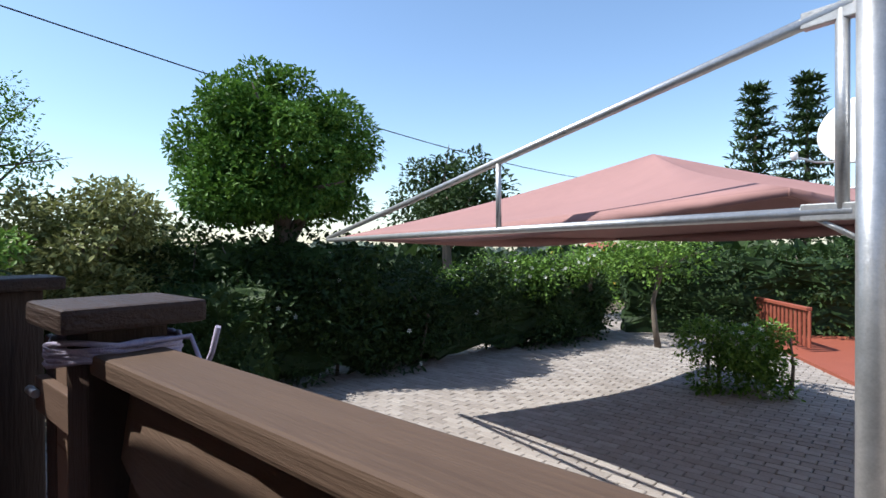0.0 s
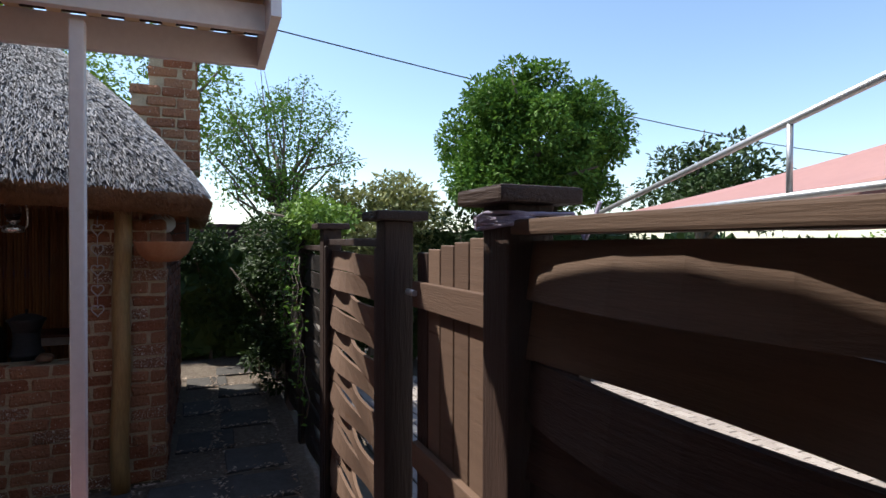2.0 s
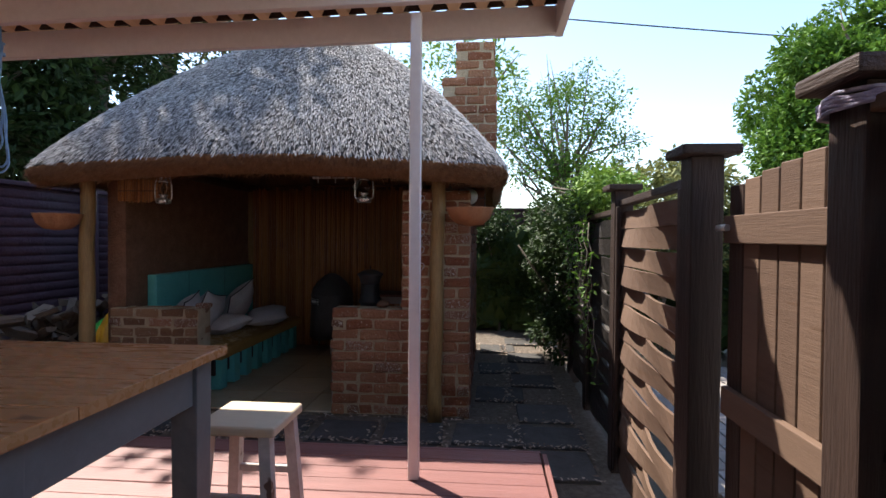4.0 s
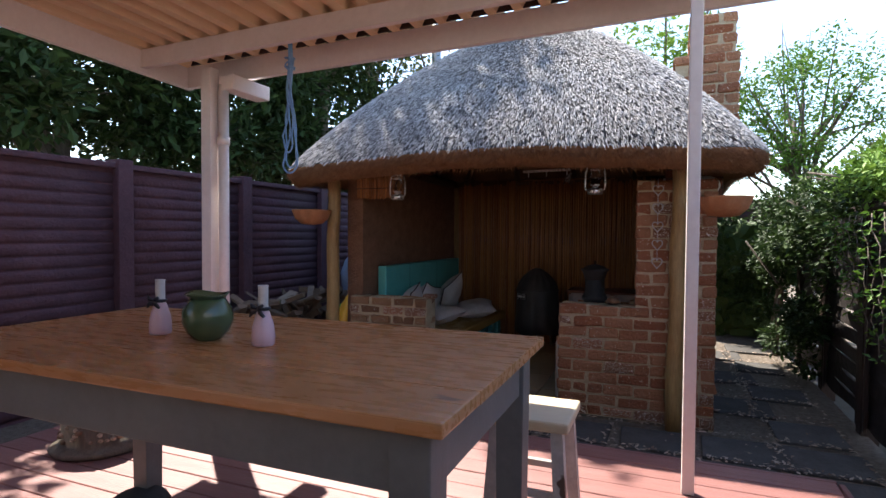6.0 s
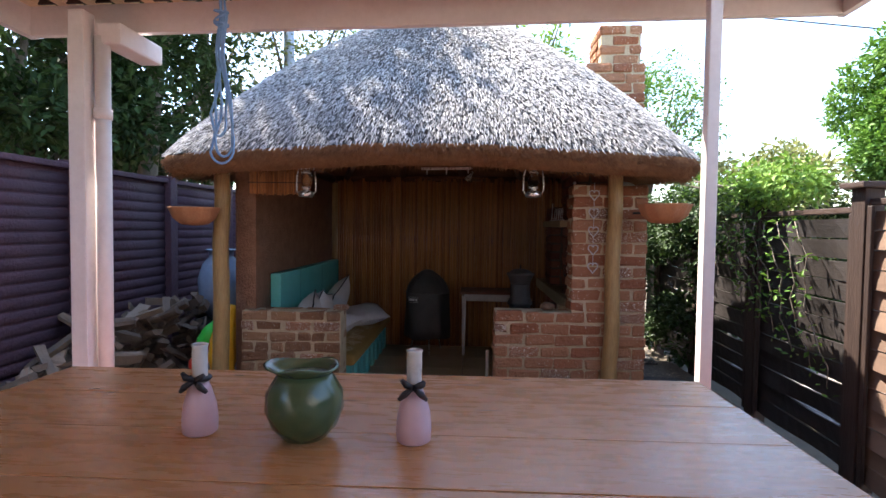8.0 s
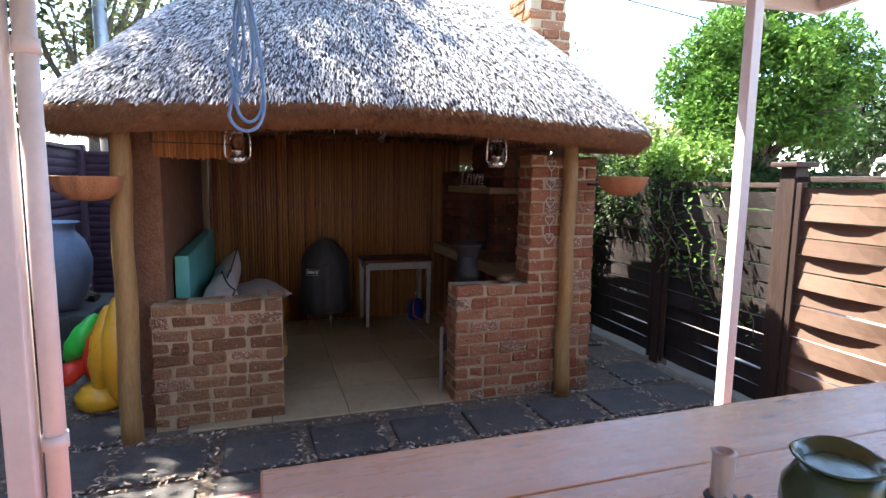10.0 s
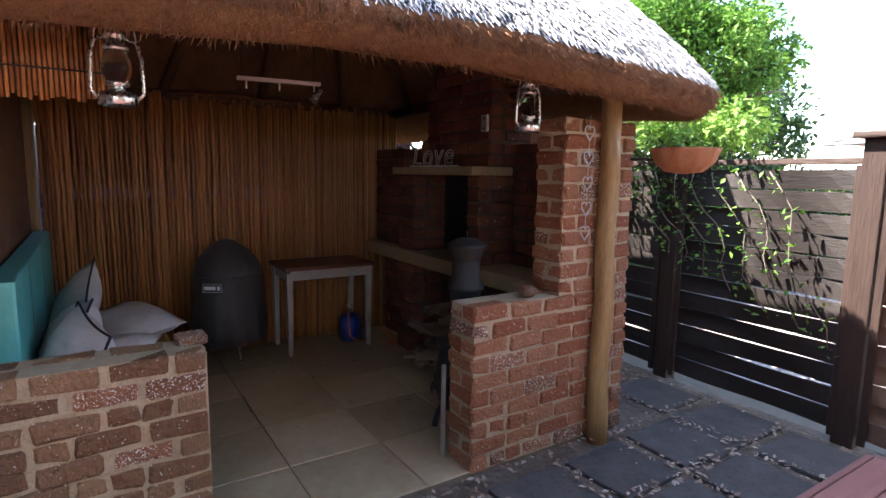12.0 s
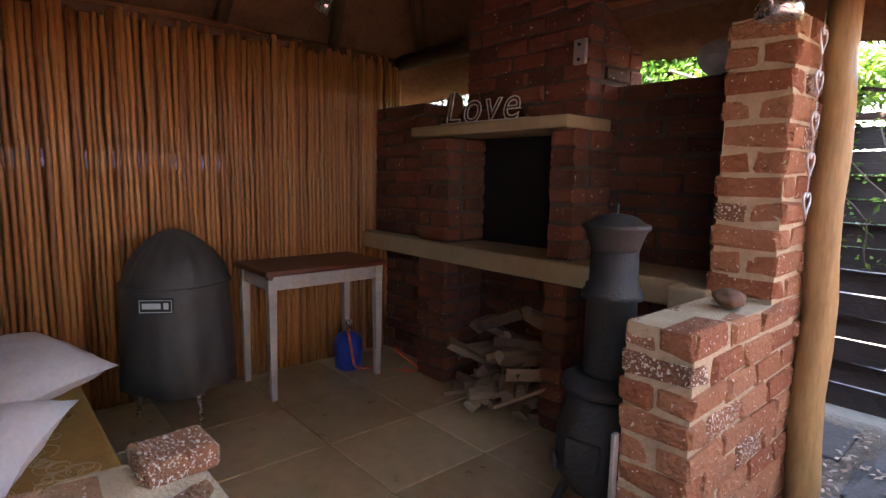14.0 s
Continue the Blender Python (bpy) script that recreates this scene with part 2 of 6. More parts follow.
TERRA = surf("coir_terracotta", [(0.26, 0.1, 0.045), (0.4, 0.19, 0.09)], 12, 0.85, 0.5)
TOYYELLOW = surf("yellow_vinyl", [(0.7, 0.34, 0.02), (0.8, 0.45, 0.04)], 4, 0.3, 0)
TOYRED = surf("red_vinyl", [(0.6, 0.03, 0.02), (0.7, 0.06, 0.03)], 4, 0.3, 0)
TOYGREEN = surf("green_vinyl", [(0.03, 0.5, 0.05), (0.06, 0.6, 0.08)], 4, 0.3, 0)
GASBLUE = surf("blue_gas_paint", [(0.01, 0.03, 0.2), (0.02, 0.06, 0.32)], 8, 0.4, 0.1)
HOSE = surf("orange_hose", [(0.6, 0.1, 0.03), (0.7, 0.16, 0.05)], 8, 0.5, 0)
WOODLOG = surf("split_firewood", [(0.07, 0.045, 0.03), (0.2, 0.13, 0.085), (0.34, 0.24, 0.17)], 6, 0.9, 0.7, rnd=0.6)
DISH = surf("white_dish", [(0.75, 0.75, 0.74), (0.82, 0.82, 0.81)], 4, 0.5, 0)
REDDECK = surf("red_brown_timber", [(0.2, 0.05, 0.03), (0.34, 0.1, 0.06)], 4, 0.6, 0.3, rnd=0.3)
HILL = surf("far_wooded_hill", [(0.06, 0.1, 0.07), (0.13, 0.17, 0.12), (0.2, 0.22, 0.17)], 0.4, 0.95, 0)
PLASTER = surf("house_plaster", [(0.5, 0.44, 0.38), (0.6, 0.54, 0.47)], 2, 0.85, 0.2)
MUD = surf("brown_bagged_brick", [(0.12, 0.06, 0.035), (0.24, 0.125, 0.075), (0.3, 0.17, 0.11)], 9, 0.9, 0.8, spec=0.2, dist=0.02)
GLASS = bpy.data.materials.new("lamp_glass")
GLASS.use_nodes = True
gb = GLASS.node_tree.nodes["Principled BSDF"]
gb.inputs["Transmission Weight"].default_value, gb.inputs["Roughness"].default_value, gb.inputs["IOR"].default_value = 1.0, 0.05, 1.2


# ---- helpers ----
R = random.Random(7)


def box(bm, x0, x1, y0, y1, z0, z1, m=None):
    vs = [bm.verts.new((x, y, z)) for z in (z0, z1) for y in (y0, y1) for x in (x0, x1)]
    for q in ((0, 2, 3, 1), (4, 5, 7, 6), (0, 1, 5, 4), (2, 6, 7, 3), (0, 4, 6, 2), (1, 3, 7, 5)):
        bm.faces.new([vs[i] for i in q])
    if m is not None:
        bmesh.ops.transform(bm, matrix=m, verts=vs)
    return vs


def bevelled(x0, x1, y0, y1, z0, z1, off=0.006, seg=2, m=None):
    bm = bmesh.new()
    box(bm, x0, x1, y0, y1, z0, z1)
    bmesh.ops.bevel(bm, geom=bm.edges[:], offset=off, segments=seg, affect="EDGES", profile=0.6)
    if m is not None:
        bm.transform(m)
    return bm


def tube(bm, pts, rad, n=8, cap=True):
    """A round bar along points; rad is a number or one for each point."""
    pts = [Vector(p) for p in pts]
    rad = [rad] * len(pts) if isinstance(rad, (int, float)) else rad
    up, rings = None, []
    for i, p in enumerate(pts):
        d = (pts[min(i + 1, len(pts) - 1)] - pts[max(i - 1, 0)]).normalized()
        if up is None:
            up = d.orthogonal().normalized()
        up = (up - d * up.dot(d))
        up = up.normalized() if up.length > 1e-5 else d.orthogonal().normalized()
        s = d.cross(up)
        rings.append([bm.verts.new(p + (up * math.cos(a) + s * math.sin(a)) * rad[i]) for a in (2 * math.pi * k / n for k in range(n))])
    for a, b in zip(rings, rings[1:]):
        for k in range(n):
            f = bm.faces.new((a[k], a[(k + 1) % n], b[(k + 1) % n], b[k]))
            f.smooth = True
    if cap:
        bm.faces.new(rings[0][::-1])
        bm.faces.new(rings[-1])


def lathe(bm, prof, c, n=28, squash=1.0):
    """Turn a profile of (radius, height) round the upright through c."""
    rings = [[bm.verts.new((c[0] + r * math.cos(2 * math.pi * k / n), c[1] + squash * r * math.sin(2 * math.pi * k / n), c[2] + z)) for k in range(n)] for r, z in prof]
    for a, b in zip(rings, rings[1:]):
        for k in range(n):
            f = bm.faces.new((a[k], a[(k + 1) % n], b[(k + 1) % n], b[k]))
            f.smooth = True
    if prof[0][0] > 1e-4:
        bm.faces.new(rings[0][::-1])
    if prof[-1][0] > 1e-4:
        bm.faces.new(rings[-1])


def thing(name, base, label, category, group="", kind=""):
    ob = new(name)
    ob.location = base
    ob.empty_display_size = 0.05
    ob["base"] = tuple(base)
    return tagged(ob, label, category, group, kind)


def shift_of(ob):
    off = Vector((0, 0, 0))
    while ob:
        off += Vector(ob.location)
        ob = ob.parent
    return off


def part(name, bm, material, parent=None, label=""):
    """Link a bmesh, built in world places, as one mesh object under a thing or a part."""
    bmesh.ops.recalc_face_normals(bm, faces=bm.faces[:])
    me = bpy.data.meshes.new(name)
    bm.to_mesh(me)
    bm.free()
    me.materials.append(material)
    ob = new(name, me)
    if parent is not None:
        ob.parent = parent
        me.transform(Matrix.Translation(-shift_of(parent)))
    return tagged(ob, label)


def solid(name, bm, material, label, category, group="", kind=""):
    return tagged(part(name, bm, material), label, category, group, kind)


def setting(name, bm, material, label, category):
    return solid(name, bm, material, label, category, kind="structure")


def mesh_of(name, bm, material):
    bmesh.ops.recalc_face_normals(bm, faces=bm.faces[:])
    me = bpy.data.meshes.new(name)
    bm.to_mesh(me)
    bm.free()
    me.materials.append(material)
    return me


def piece(name, me, parent, loc, rot=(0, 0, 0), scl=(1, 1, 1)):
    ob = new(name, me)
    ob.parent = parent
    ob.location = Vector(loc) - shift_of(parent)
    ob.rotation_euler, ob.scale = rot, scl
    return ob


def raw(name, verts, faces, material, parent=None, smooth=False):
    me = bpy.data.meshes.new(name)
    me.from_pydata(verts, [], faces)
    me.materials.append(material)
    if smooth:
        me.polygons.foreach_set("use_smooth", [True] * len(me.polygons))
    ob = new(name, me)
    if parent is not None:
        ob.parent = parent
        me.transform(Matrix.Translation(-shift_of(parent)))
    return ob

# ---- setting ----
GZ, DZ = 0.11, 0.30         # paved yard and deck levels

bm = bmesh.new()
bmesh.ops.create_grid(bm, x_segments=60, y_segments=60, size=400)
for v in bm.verts:
    far = max(0, math.hypot(v.co.x, v.co.y) - 40)
    v.co.z = -0.03 - 0.03 * far
setting("ground", bm, SOIL, "dry brown soil under the whole garden", "ground")

bm = bmesh.new()
box(bm, -9.2, 3.0, -5.3, 0.42, -0.02, GZ - 0.014)
setting("pavement", bm, GRAVEL, "loose gravel and leaf litter between slabs", "paving")

bm = bmesh.new()
box(bm, -2.95, 3.0, -4.3, -0.12, 0.0, DZ - 0.045)
deck = setting("floor_deck", bm, FENCE, "raised red-stained timber deck", "deck")

bm = bmesh.new()
box(bm, -6.75, -4.06, -3.4, -0.6, 0.0, GZ + 0.004)
hutfloor = setting("floor_hut", bm, GROUT, "floor of large honed stone tiles", "floor")

# plum precast wall along the garden and behind the hut
def precast(name, p, q, top, label):
    d = Vector((q[0] - p[0], q[1] - p[1], 0))
    n = max(1, round(d.length / 1.45))
    u, rz = d.normalized(), math.atan2(d.y, d.x)
    wall = thing(name, (p[0], p[1], 0), label, "wall", kind="structure")
    bm = bmesh.new()
    box(bm, 0, d.length / n - 0.1, -0.02, 0.02, 0.0, top - 0.02)
    for i in range(20):                      # rounded courses of each panel
        h = (top - 0.1) / 20
        z = 0.02 + i * h
        k = len(bm.verts)
        tube(bm, [(0, 0, z + h / 2), (d.length / n - 0.1, 0, z + h / 2)], h * 0.5, 10)
    for v in bm.verts:
        v.co.y *= 0.42
    panel = mesh_of("panel", bm, PURPLE)
    post = mesh_of("post", bevelled(-0.07, 0.07, -0.085, 0.085, 0, top + 0.03, 0.012, 2), PURPLE)
    cap = mesh_of("coping", bevelled(0, d.length / n - 0.1, -0.06, 0.06, top - 0.05, top, 0.012, 2), PURPLE)
    for i in range(n):
        a = Vector((p[0], p[1], 0)) + u * (d.length / n * i)
        piece("post", post, wall, a, (0, 0, rz))
        piece("panel", panel, wall, a + u * 0.05, (0, 0, rz))
        piece("coping", cap, wall, a + u * 0.05, (0, 0, rz))
    piece("post", post, wall, Vector((q[0], q[1], 0)), (0, 0, rz))


precast("wall_north", (-8.92, -5.2), (2.68, -5.2), 2.05, "plum-painted precast concrete garden wall with ribbed panels")
precast("wall_west", (-8.92, 0.6), (-8.92, -5.2), 2.0, "plum-painted precast concrete wall behind the thatched hut")
bm = bmesh.new()
box(bm, 2.6, 2.8, -5.1, 9.0, 0, 3.2)
setting("wall_house", bm, PLASTER, "plain plastered house wall behind the deck", "wall")

# ---- patio roof over the deck ----
RX, RY0, RY1, RZ = -2.84, -4.1, -0.08, 2.6
NX, NY, MX, MY = -2.2, -1.12, -1.62, -0.31            # unseen gap added in the sheets so sun reaches gate and fence


def rise(y):
    return 0.09 - 0.023 * (RY1 - y)


def sloped(bm):
    for v in bm.verts:
        v.co.z += rise(v.co.y)
    return bm


verts, faces = [], []
prof, y = [], RY0
while y < RY1 - 0.02:
    for dy, dz in ((0.0, 0.0), (0.05, 0.0), (0.075, 0.045), (0.125, 0.045)):
        prof.append((min(y + dy, RY1), dz))
    y += 0.15
for (xa, ya), (xb, yb) in zip([(p[0], p[1]) for p in prof], [(p[0], p[1]) for p in prof[1:]]):
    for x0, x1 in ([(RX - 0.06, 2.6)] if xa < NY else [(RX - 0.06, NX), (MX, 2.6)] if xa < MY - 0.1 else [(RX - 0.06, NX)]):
        o = len(verts)
        for yy, dz in ((xa, ya), (xb, yb)):
            for x in (x0, x1):
                verts.append((x, yy, RZ + 0.06 + dz + 0.03 * (x - RX) + rise(yy)))
        faces.append((o, o + 1, o + 3, o + 2))
roof = raw("ceiling_patio", verts, faces, CREAM)
roof.modifiers.new("weld", "WELD").merge_threshold = 0.0005
tagged(roof, "corrugated patio roof sheet, cream paint with a warm bounce tint", "roof", kind="structure")
sm = roof.modifiers.new("thick", "SOLIDIFY")
sm.thickness = 0.004
frame_roof = thing("roof_frame", (RX, RY1, RZ), "white-painted timber frame carrying the patio roof", "roof frame", kind="structure")
for x, z0, z1, nm in ((RX, RZ - 0.09, RZ + 0.057, "fascia"), (RX + 0.38, RZ - 0.05, RZ + 0.066, "beam"), (RX + 1.9, RZ - 0.02, RZ + 0.11, "beam"), (RX + 3.6, RZ + 0.02, RZ + 0.16, "beam")):
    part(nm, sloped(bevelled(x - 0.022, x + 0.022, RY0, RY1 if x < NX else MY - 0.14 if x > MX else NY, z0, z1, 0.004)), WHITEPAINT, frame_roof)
for y, end in ((RY0 - 0.02, 2.6), (RY1 + 0.02, NX)):
    nm = "barge_board"
    bm = bmesh.new()
    box(bm, RX - 0.03, end, y - 0.02, y + 0.02, RZ - 0.09, RZ + 0.12)
    for v in bm.verts:
        v.co.z += 0.03 * (v.co.x - RX)
    part(nm, sloped(bm), WHITEPAINT, frame_roof)


# strip added behind the fascia so the open rib ends look dark
part("rib_closure", sloped(bevelled(RX + 0.026, RX + 0.04, RY0, RY1, RZ + 0.059, RZ + 0.106, 0.002, 1)), FENCE, frame_roof, "dark strip added to darken the gaps under the sheet ribs")


def patio_post(x, y, w, label):
    p = thing("patio_post", (x, y, DZ), label, "post", "patio posts")
    part("shaft", bevelled(x - w, x + w, y - w, y + w, DZ, RZ - 0.06 + rise(y), 0.006), WHITEPAINT, p)
    return p


patio_post(-2.56, -0.793, 0.027, "slim white-painted steel post carrying the patio roof")
pl = patio_post(-2.62, -3.69, 0.04, "white-painted post with a rainwater pipe strapped to it")
bm = bmesh.new()
tube(bm, [(-2.65, -3.607, DZ), (-2.65, -3.607, RZ - 0.16)], 0.034, 14)
part("downpipe", bm, WHITEPAINT, pl)
for z in (0.75, 2.05):
    bm = bmesh.new()
    tube(bm, [(-2.65, -3.607, z), (-2.65, -3.607, z + 0.05)], 0.04, 14)
    part("pipe_collar", bm, WHITEPAINT, pl)
part("gutter_box", bevelled(-2.98, -2.62, -3.62, -3.5, RZ - 0.2, RZ - 0.1, 0.012), WHITEPAINT, pl)

# ---- timber fence and gate along the yard ----
def board_mesh(length, h, thick, bow, mat, name="board", waves=1):
    """A woven board: it bows in and out between its uprights."""
    n = 10 * waves
    bm = bmesh.new()
    rows = []
    for i in range(n + 1):
        u = i / n
        off = bow * math.sin(u * math.pi * 2 * waves)
        tw = 0.012 * math.sin(u * math.pi * 2 * waves + 0.6)
        rows.append([bm.verts.new((u * length, off + s * thick / 2 + (tw if z else -tw), z * h)) for s, z in ((-1, 0), (1, 0), (1, 1), (-1, 1))])
    for a, b in zip(rows, rows[1:]):
        for k in range(4):
            bm.faces.new((a[k], a[(k + 1) % 4], b[(k + 1) % 4], b[k]))
    bm.faces.new(rows[0][::-1])
    bm.faces.new(rows[-1])
    return mesh_of(name, bm, mat)


def fence_y(x):
    return 0.29 + (-1.15 - x) * 0.042 if x < -1.15 else 0.29


def fence_post(x, top, cap, w=0.055, wc=0.098):
    y = fence_y(x)
    p = thing("fence_post", (x, y, GZ), "square dark-stained fence post with a flat cap", "fence post", "fence posts")
    part("upright", bevelled(x - w, x + w, y - w, y + w, 0, top, 0.006), FENCEV, p)
    if cap:
        part("cap", bevelled(x - wc, x + wc, y - wc, y + wc, top, top + 0.035, 0.008), FENCE, p)
    return p


CX, AX, BX = -0.945, -1.86, -3.25
fence_post(AX, 1.80, True)
fence_post(BX, 1.80, True)
pc = fence_post(CX, 1.80, True)
bm = bmesh.new()
coil = [(CX + (0.086 + 0.005 * (i % 3)) * math.cos(i * 0.35), fence_y(CX) + (0.086 + 0.005 * (i % 3)) * math.sin(i * 0.35), 1.752 + 0.0002 * i + 0.006 * math.sin(i * 0.83)) for i in range(126)]
coil += [(CX + 0.1, 0.36, 1.78), (CX + 0.13, 0.37, 1.72), (CX + 0.14, 0.37, 1.66), (CX + 0.12, 0.36, 1.64), (CX + 0.11, 0.36, 1.69), (CX + 0.15, 0.37, 1.76), (CX + 0.17, 0.37, 1.80)]
tube(bm, coil, 0.0045, 5)
solid("twine", bm, LILACROPE, "lilac twine wound round the gate post", "twine")


def woven_panel(x0, x1, top, n, mat, label, rail=True, gap=0.0, bow=0.026):
    """Fence panel of woven boards between two posts."""
    y0, y1 = fence_y(x0), fence_y(x1)
    rz = math.atan2(y1 - y0, x1 - x0)
    ln = math.hypot(x1 - x0, y1 - y0)
    p = thing("fence", (x0, y0, GZ), label, "fence panel", "fence panels")
    pitch = (top - 0.06 - GZ - 0.05) / n
    a, b = board_mesh(ln, pitch * 0.93 - gap, 0.016, bow, mat), board_mesh(ln, pitch * 0.93 - gap, 0.016, -bow, mat)
    for i in range(n):
        piece("board", a if i % 2 else b, p, (x0, y0, GZ + 0.05 + i * pitch), (R.uniform(-0.04, 0.04), R.uniform(-0.006, 0.006), rz))
    if rail:
        part("top_rail", bevelled(0, ln, -0.03, 0.03, 0, 0.035, 0.005, 2, pose(x0, y0, top - 0.035, 0, 0, math.degrees(rz))), FENCE, p)
    for u in (0.03, ln - 0.03):
        part("batten", bevelled(u - 0.02, u + 0.02, -0.05, -0.03, 0, top - GZ - 0.06, 0.003, 1, pose(x0, y0, GZ + 0.02, 0, 0, math.degrees(rz))), FENCEV, p)
    return p


# sunlit panel in paler brown, the ones beyond it coloured dark for shade
woven_panel(BX + 0.06, AX - 0.06, 1.74, 14, FENCEGREY, "woven panel of weathered brown boards toned lighter for sun", bow=0.02)
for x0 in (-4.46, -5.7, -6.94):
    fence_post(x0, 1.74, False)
    woven_panel(x0 + 0.06, x0 + 1.18, 1.70, 12, BLACKFENCE, "woven panel of dark-stained boards in a shade-black tone, overgrown with creeper", gap=0.0, bow=0.008)


def long_boards(x0, x1):
    """Tall screen with wide lapped boards and a broad top rail, seen from close by."""
    y = 0.29
    p = thing("fence", (x0, y, GZ), "dark-stained screen of wide boards with a broad flat top rail", "fence panel")
    part("top_rail", bevelled(x0, x1, y - 0.055, y + 0.04, 1.737, 1.767, 0.006), DARKRAIL, p, "sun-bleached top rail")
    for i in range(13):
        z = 1.728 - (i + 1) * 0.122
        # upper two boards take the paler rail colour for the sunlit strip
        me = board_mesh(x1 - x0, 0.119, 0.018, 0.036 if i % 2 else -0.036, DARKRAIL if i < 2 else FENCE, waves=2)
        piece("board", me, p, (x0, y, z), (R.uniform(-0.05, 0.05), R.uniform(-0.004, 0.004), 0))
    for u in (x0 + 0.05, (x0 + x1) / 2, x1 - 0.05):
        part("batten", bevelled(u - 0.03, u + 0.03, y + 0.055, y + 0.085, GZ, 1.715, 0.004), FENCEV, p)


long_boards(CX + 0.06, 1.9)
fence_post(1.95, 1.72, False)

# gate of upright boards
gx0, gx1 = -1.73, CX - 0.065
gate = thing("gate", (gx1, 0.35, GZ), "dark-stained gate of upright boards with two cross rails", "gate")
gb_n = 7
for i in range(gb_n):
    w = (gx1 - gx0) / gb_n
    x = gx0 + i * w
    top = 1.69 + 0.012 * i + R.uniform(-0.004, 0.004)
    part("board", bevelled(x + 0.003, x + w - 0.003, 0.36, 0.378, GZ + 0.06, top, 0.003, 1), FENCEGREY if i > 0 else FENCEV, gate)
for z in (1.50, 0.945):
    part("rail", bevelled(gx0 + 0.02, gx1, 0.334, 0.359, z, z + 0.088, 0.004), FENCEGREY, gate, "weathered cross rail")
bm = bmesh.new()
tube(bm, [(gx0, 0.326, 1.55), (gx0 + 0.07, 0.326, 1.55)], 0.011, 10)
part("latch", bm, GALV, gate, "galvanised bolt")
for z in (1.54, 0.985):
    part("hinge", bevelled(gx1 - 0.12, gx1 + 0.004, 0.3285, 0.3335, z - 0.016, z + 0.016, 0.001, 1), IRON, gate, "black strap hinge")

# ---- thatched hut ----
FX = -4.03
SPAN = (-7.1, -3.65, -3.99, -0.31)          # eave lines


def brick_mesh(seed):
    r = random.Random(seed)
    bm = bmesh.new()
    box(bm, -0.5, 0.5, -0.5, 0.5, -0.5, 0.5)
    bm.transform(Matrix.Diagonal((0.219, 0.104, 0.075, 1)))
    bmesh.ops.bevel(bm, geom=bm.edges[:], offset=0.011, segments=1, affect="EDGES")
    for v in bm.verts:
        v.co += Vector((r.uniform(-1, 1), r.uniform(-1, 1), r.uniform(-1, 1))) * 0.0065
    return bm


BRICKS = {m.name: [mesh_of("brick", brick_mesh(40 + i), m) for i in range(9)] for m in (BRICK, SOOT, BROWNBRICK, PEBBLEBRICK)}


def brick_course(wall, m, o, u, length, z, start_header, depth2=True, joint=0.012):
    """One course from o along unit u: two rows of stretchers, with a header across the end on every other course."""
    v = Vector((-u.y, u.x, 0))
    rz = math.atan2(u.y, u.x)
    s = 0.0

    def lay(c, along, width, turn):
        me = R.choice(BRICKS[PEBBLEBRICK.name if m is not SOOT and R.random() < 0.14 else m.name])
        piece("brick", me, wall, (c.x + R.uniform(-0.006, 0.006), c.y + R.uniform(-0.005, 0.005), z + R.uniform(-0.003, 0.003)),
              (R.uniform(-0.025, 0.025), R.uniform(-0.02, 0.02), rz + turn + R.uniform(-0.025, 0.025)), (along / 0.215 * R.uniform(0.96, 1.01), width / 0.103, R.uniform(0.94, 1.03) - 4 * (joint - 0.012)))
    if start_header:
        lay(o + u * 0.052 + v * 0.11, 0.218, 0.103, math.pi / 2)
        s = 0.115
    while s < length - 0.03:
        ln = min(0.22, length - s)
        if length - s - ln < 0.05:
            ln = length - s
        if depth2 and R.random() < 0.14 and ln > 0.2:
            for k in (0, 1):
                lay(o + u * (s + 0.052 + k * 0.112) + v * 0.11, 0.218, 0.1, math.pi / 2)
        else:
            for row in ((0.052, 0.168) if depth2 else (0.052,)):
                lay(o + u * (s + ln / 2) + v * row, ln - joint, 0.103, 0)
        s += ln


def brick_wall(name, o, u, length, z0, n, m, mortar, label, depth2=True, kind="structure", course=0.084, joint=0.012):
    """A brick wall; o is its outer corner at one end, the wall's body lies to the left of u."""
    o, u = Vector((o[0], o[1], 0)), Vector((u[0], u[1], 0)).normalized()
    v = Vector((-u.y, u.x, 0))
    d = 0.22 if depth2 else 0.105
    wall = thing(name, (o.x, o.y, z0), label, "wall", kind=kind)
    g = 0.011
    bm = bmesh.new()
    box(bm, g, length - g, g, d - g, z0 - 0.05, z0 + n * course - 0.006, Matrix.Translation(o) @ Matrix.Rotation(math.atan2(u.y, u.x), 4, "Z"))
    part("mortar_bed", bm, mortar, wall)
    for i in range(n):
        brick_course(wall, m, o, u, length, z0 + (i + 0.5) * course, i % 2 == 0, depth2, joint)
    return wall


# posts of the hut
def hut_post(x, y, r, top, lean=(0, 0)):
    bm = bmesh.new()
    n = 12
    tube(bm, [(x + lean[0] * k / n + 0.006 * math.sin(k * 1.7), y + lean[1] * k / n + 0.006 * math.cos(k * 1.3), GZ - 0.03 + (top - GZ + 0.03) * k / n) for k in range(n + 1)], [r * (1.05 - 0.1 * k / n) for k in range(n + 1)], 16)
    return solid("hut_post", bm, POLEWOOD, "round varnished gum pole holding up the thatch", "post", "hut posts")


hut_post(-4.0, -0.83, 0.054, 2.12, (-0.03, 0.02))
hut_post(-4.03, -3.68, 0.058, 2.1, (0, 0.02))
hut_post(-6.7, -3.5, 0.06, 2.1)
hut_post(-6.7, -0.8, 0.06, 2.1)


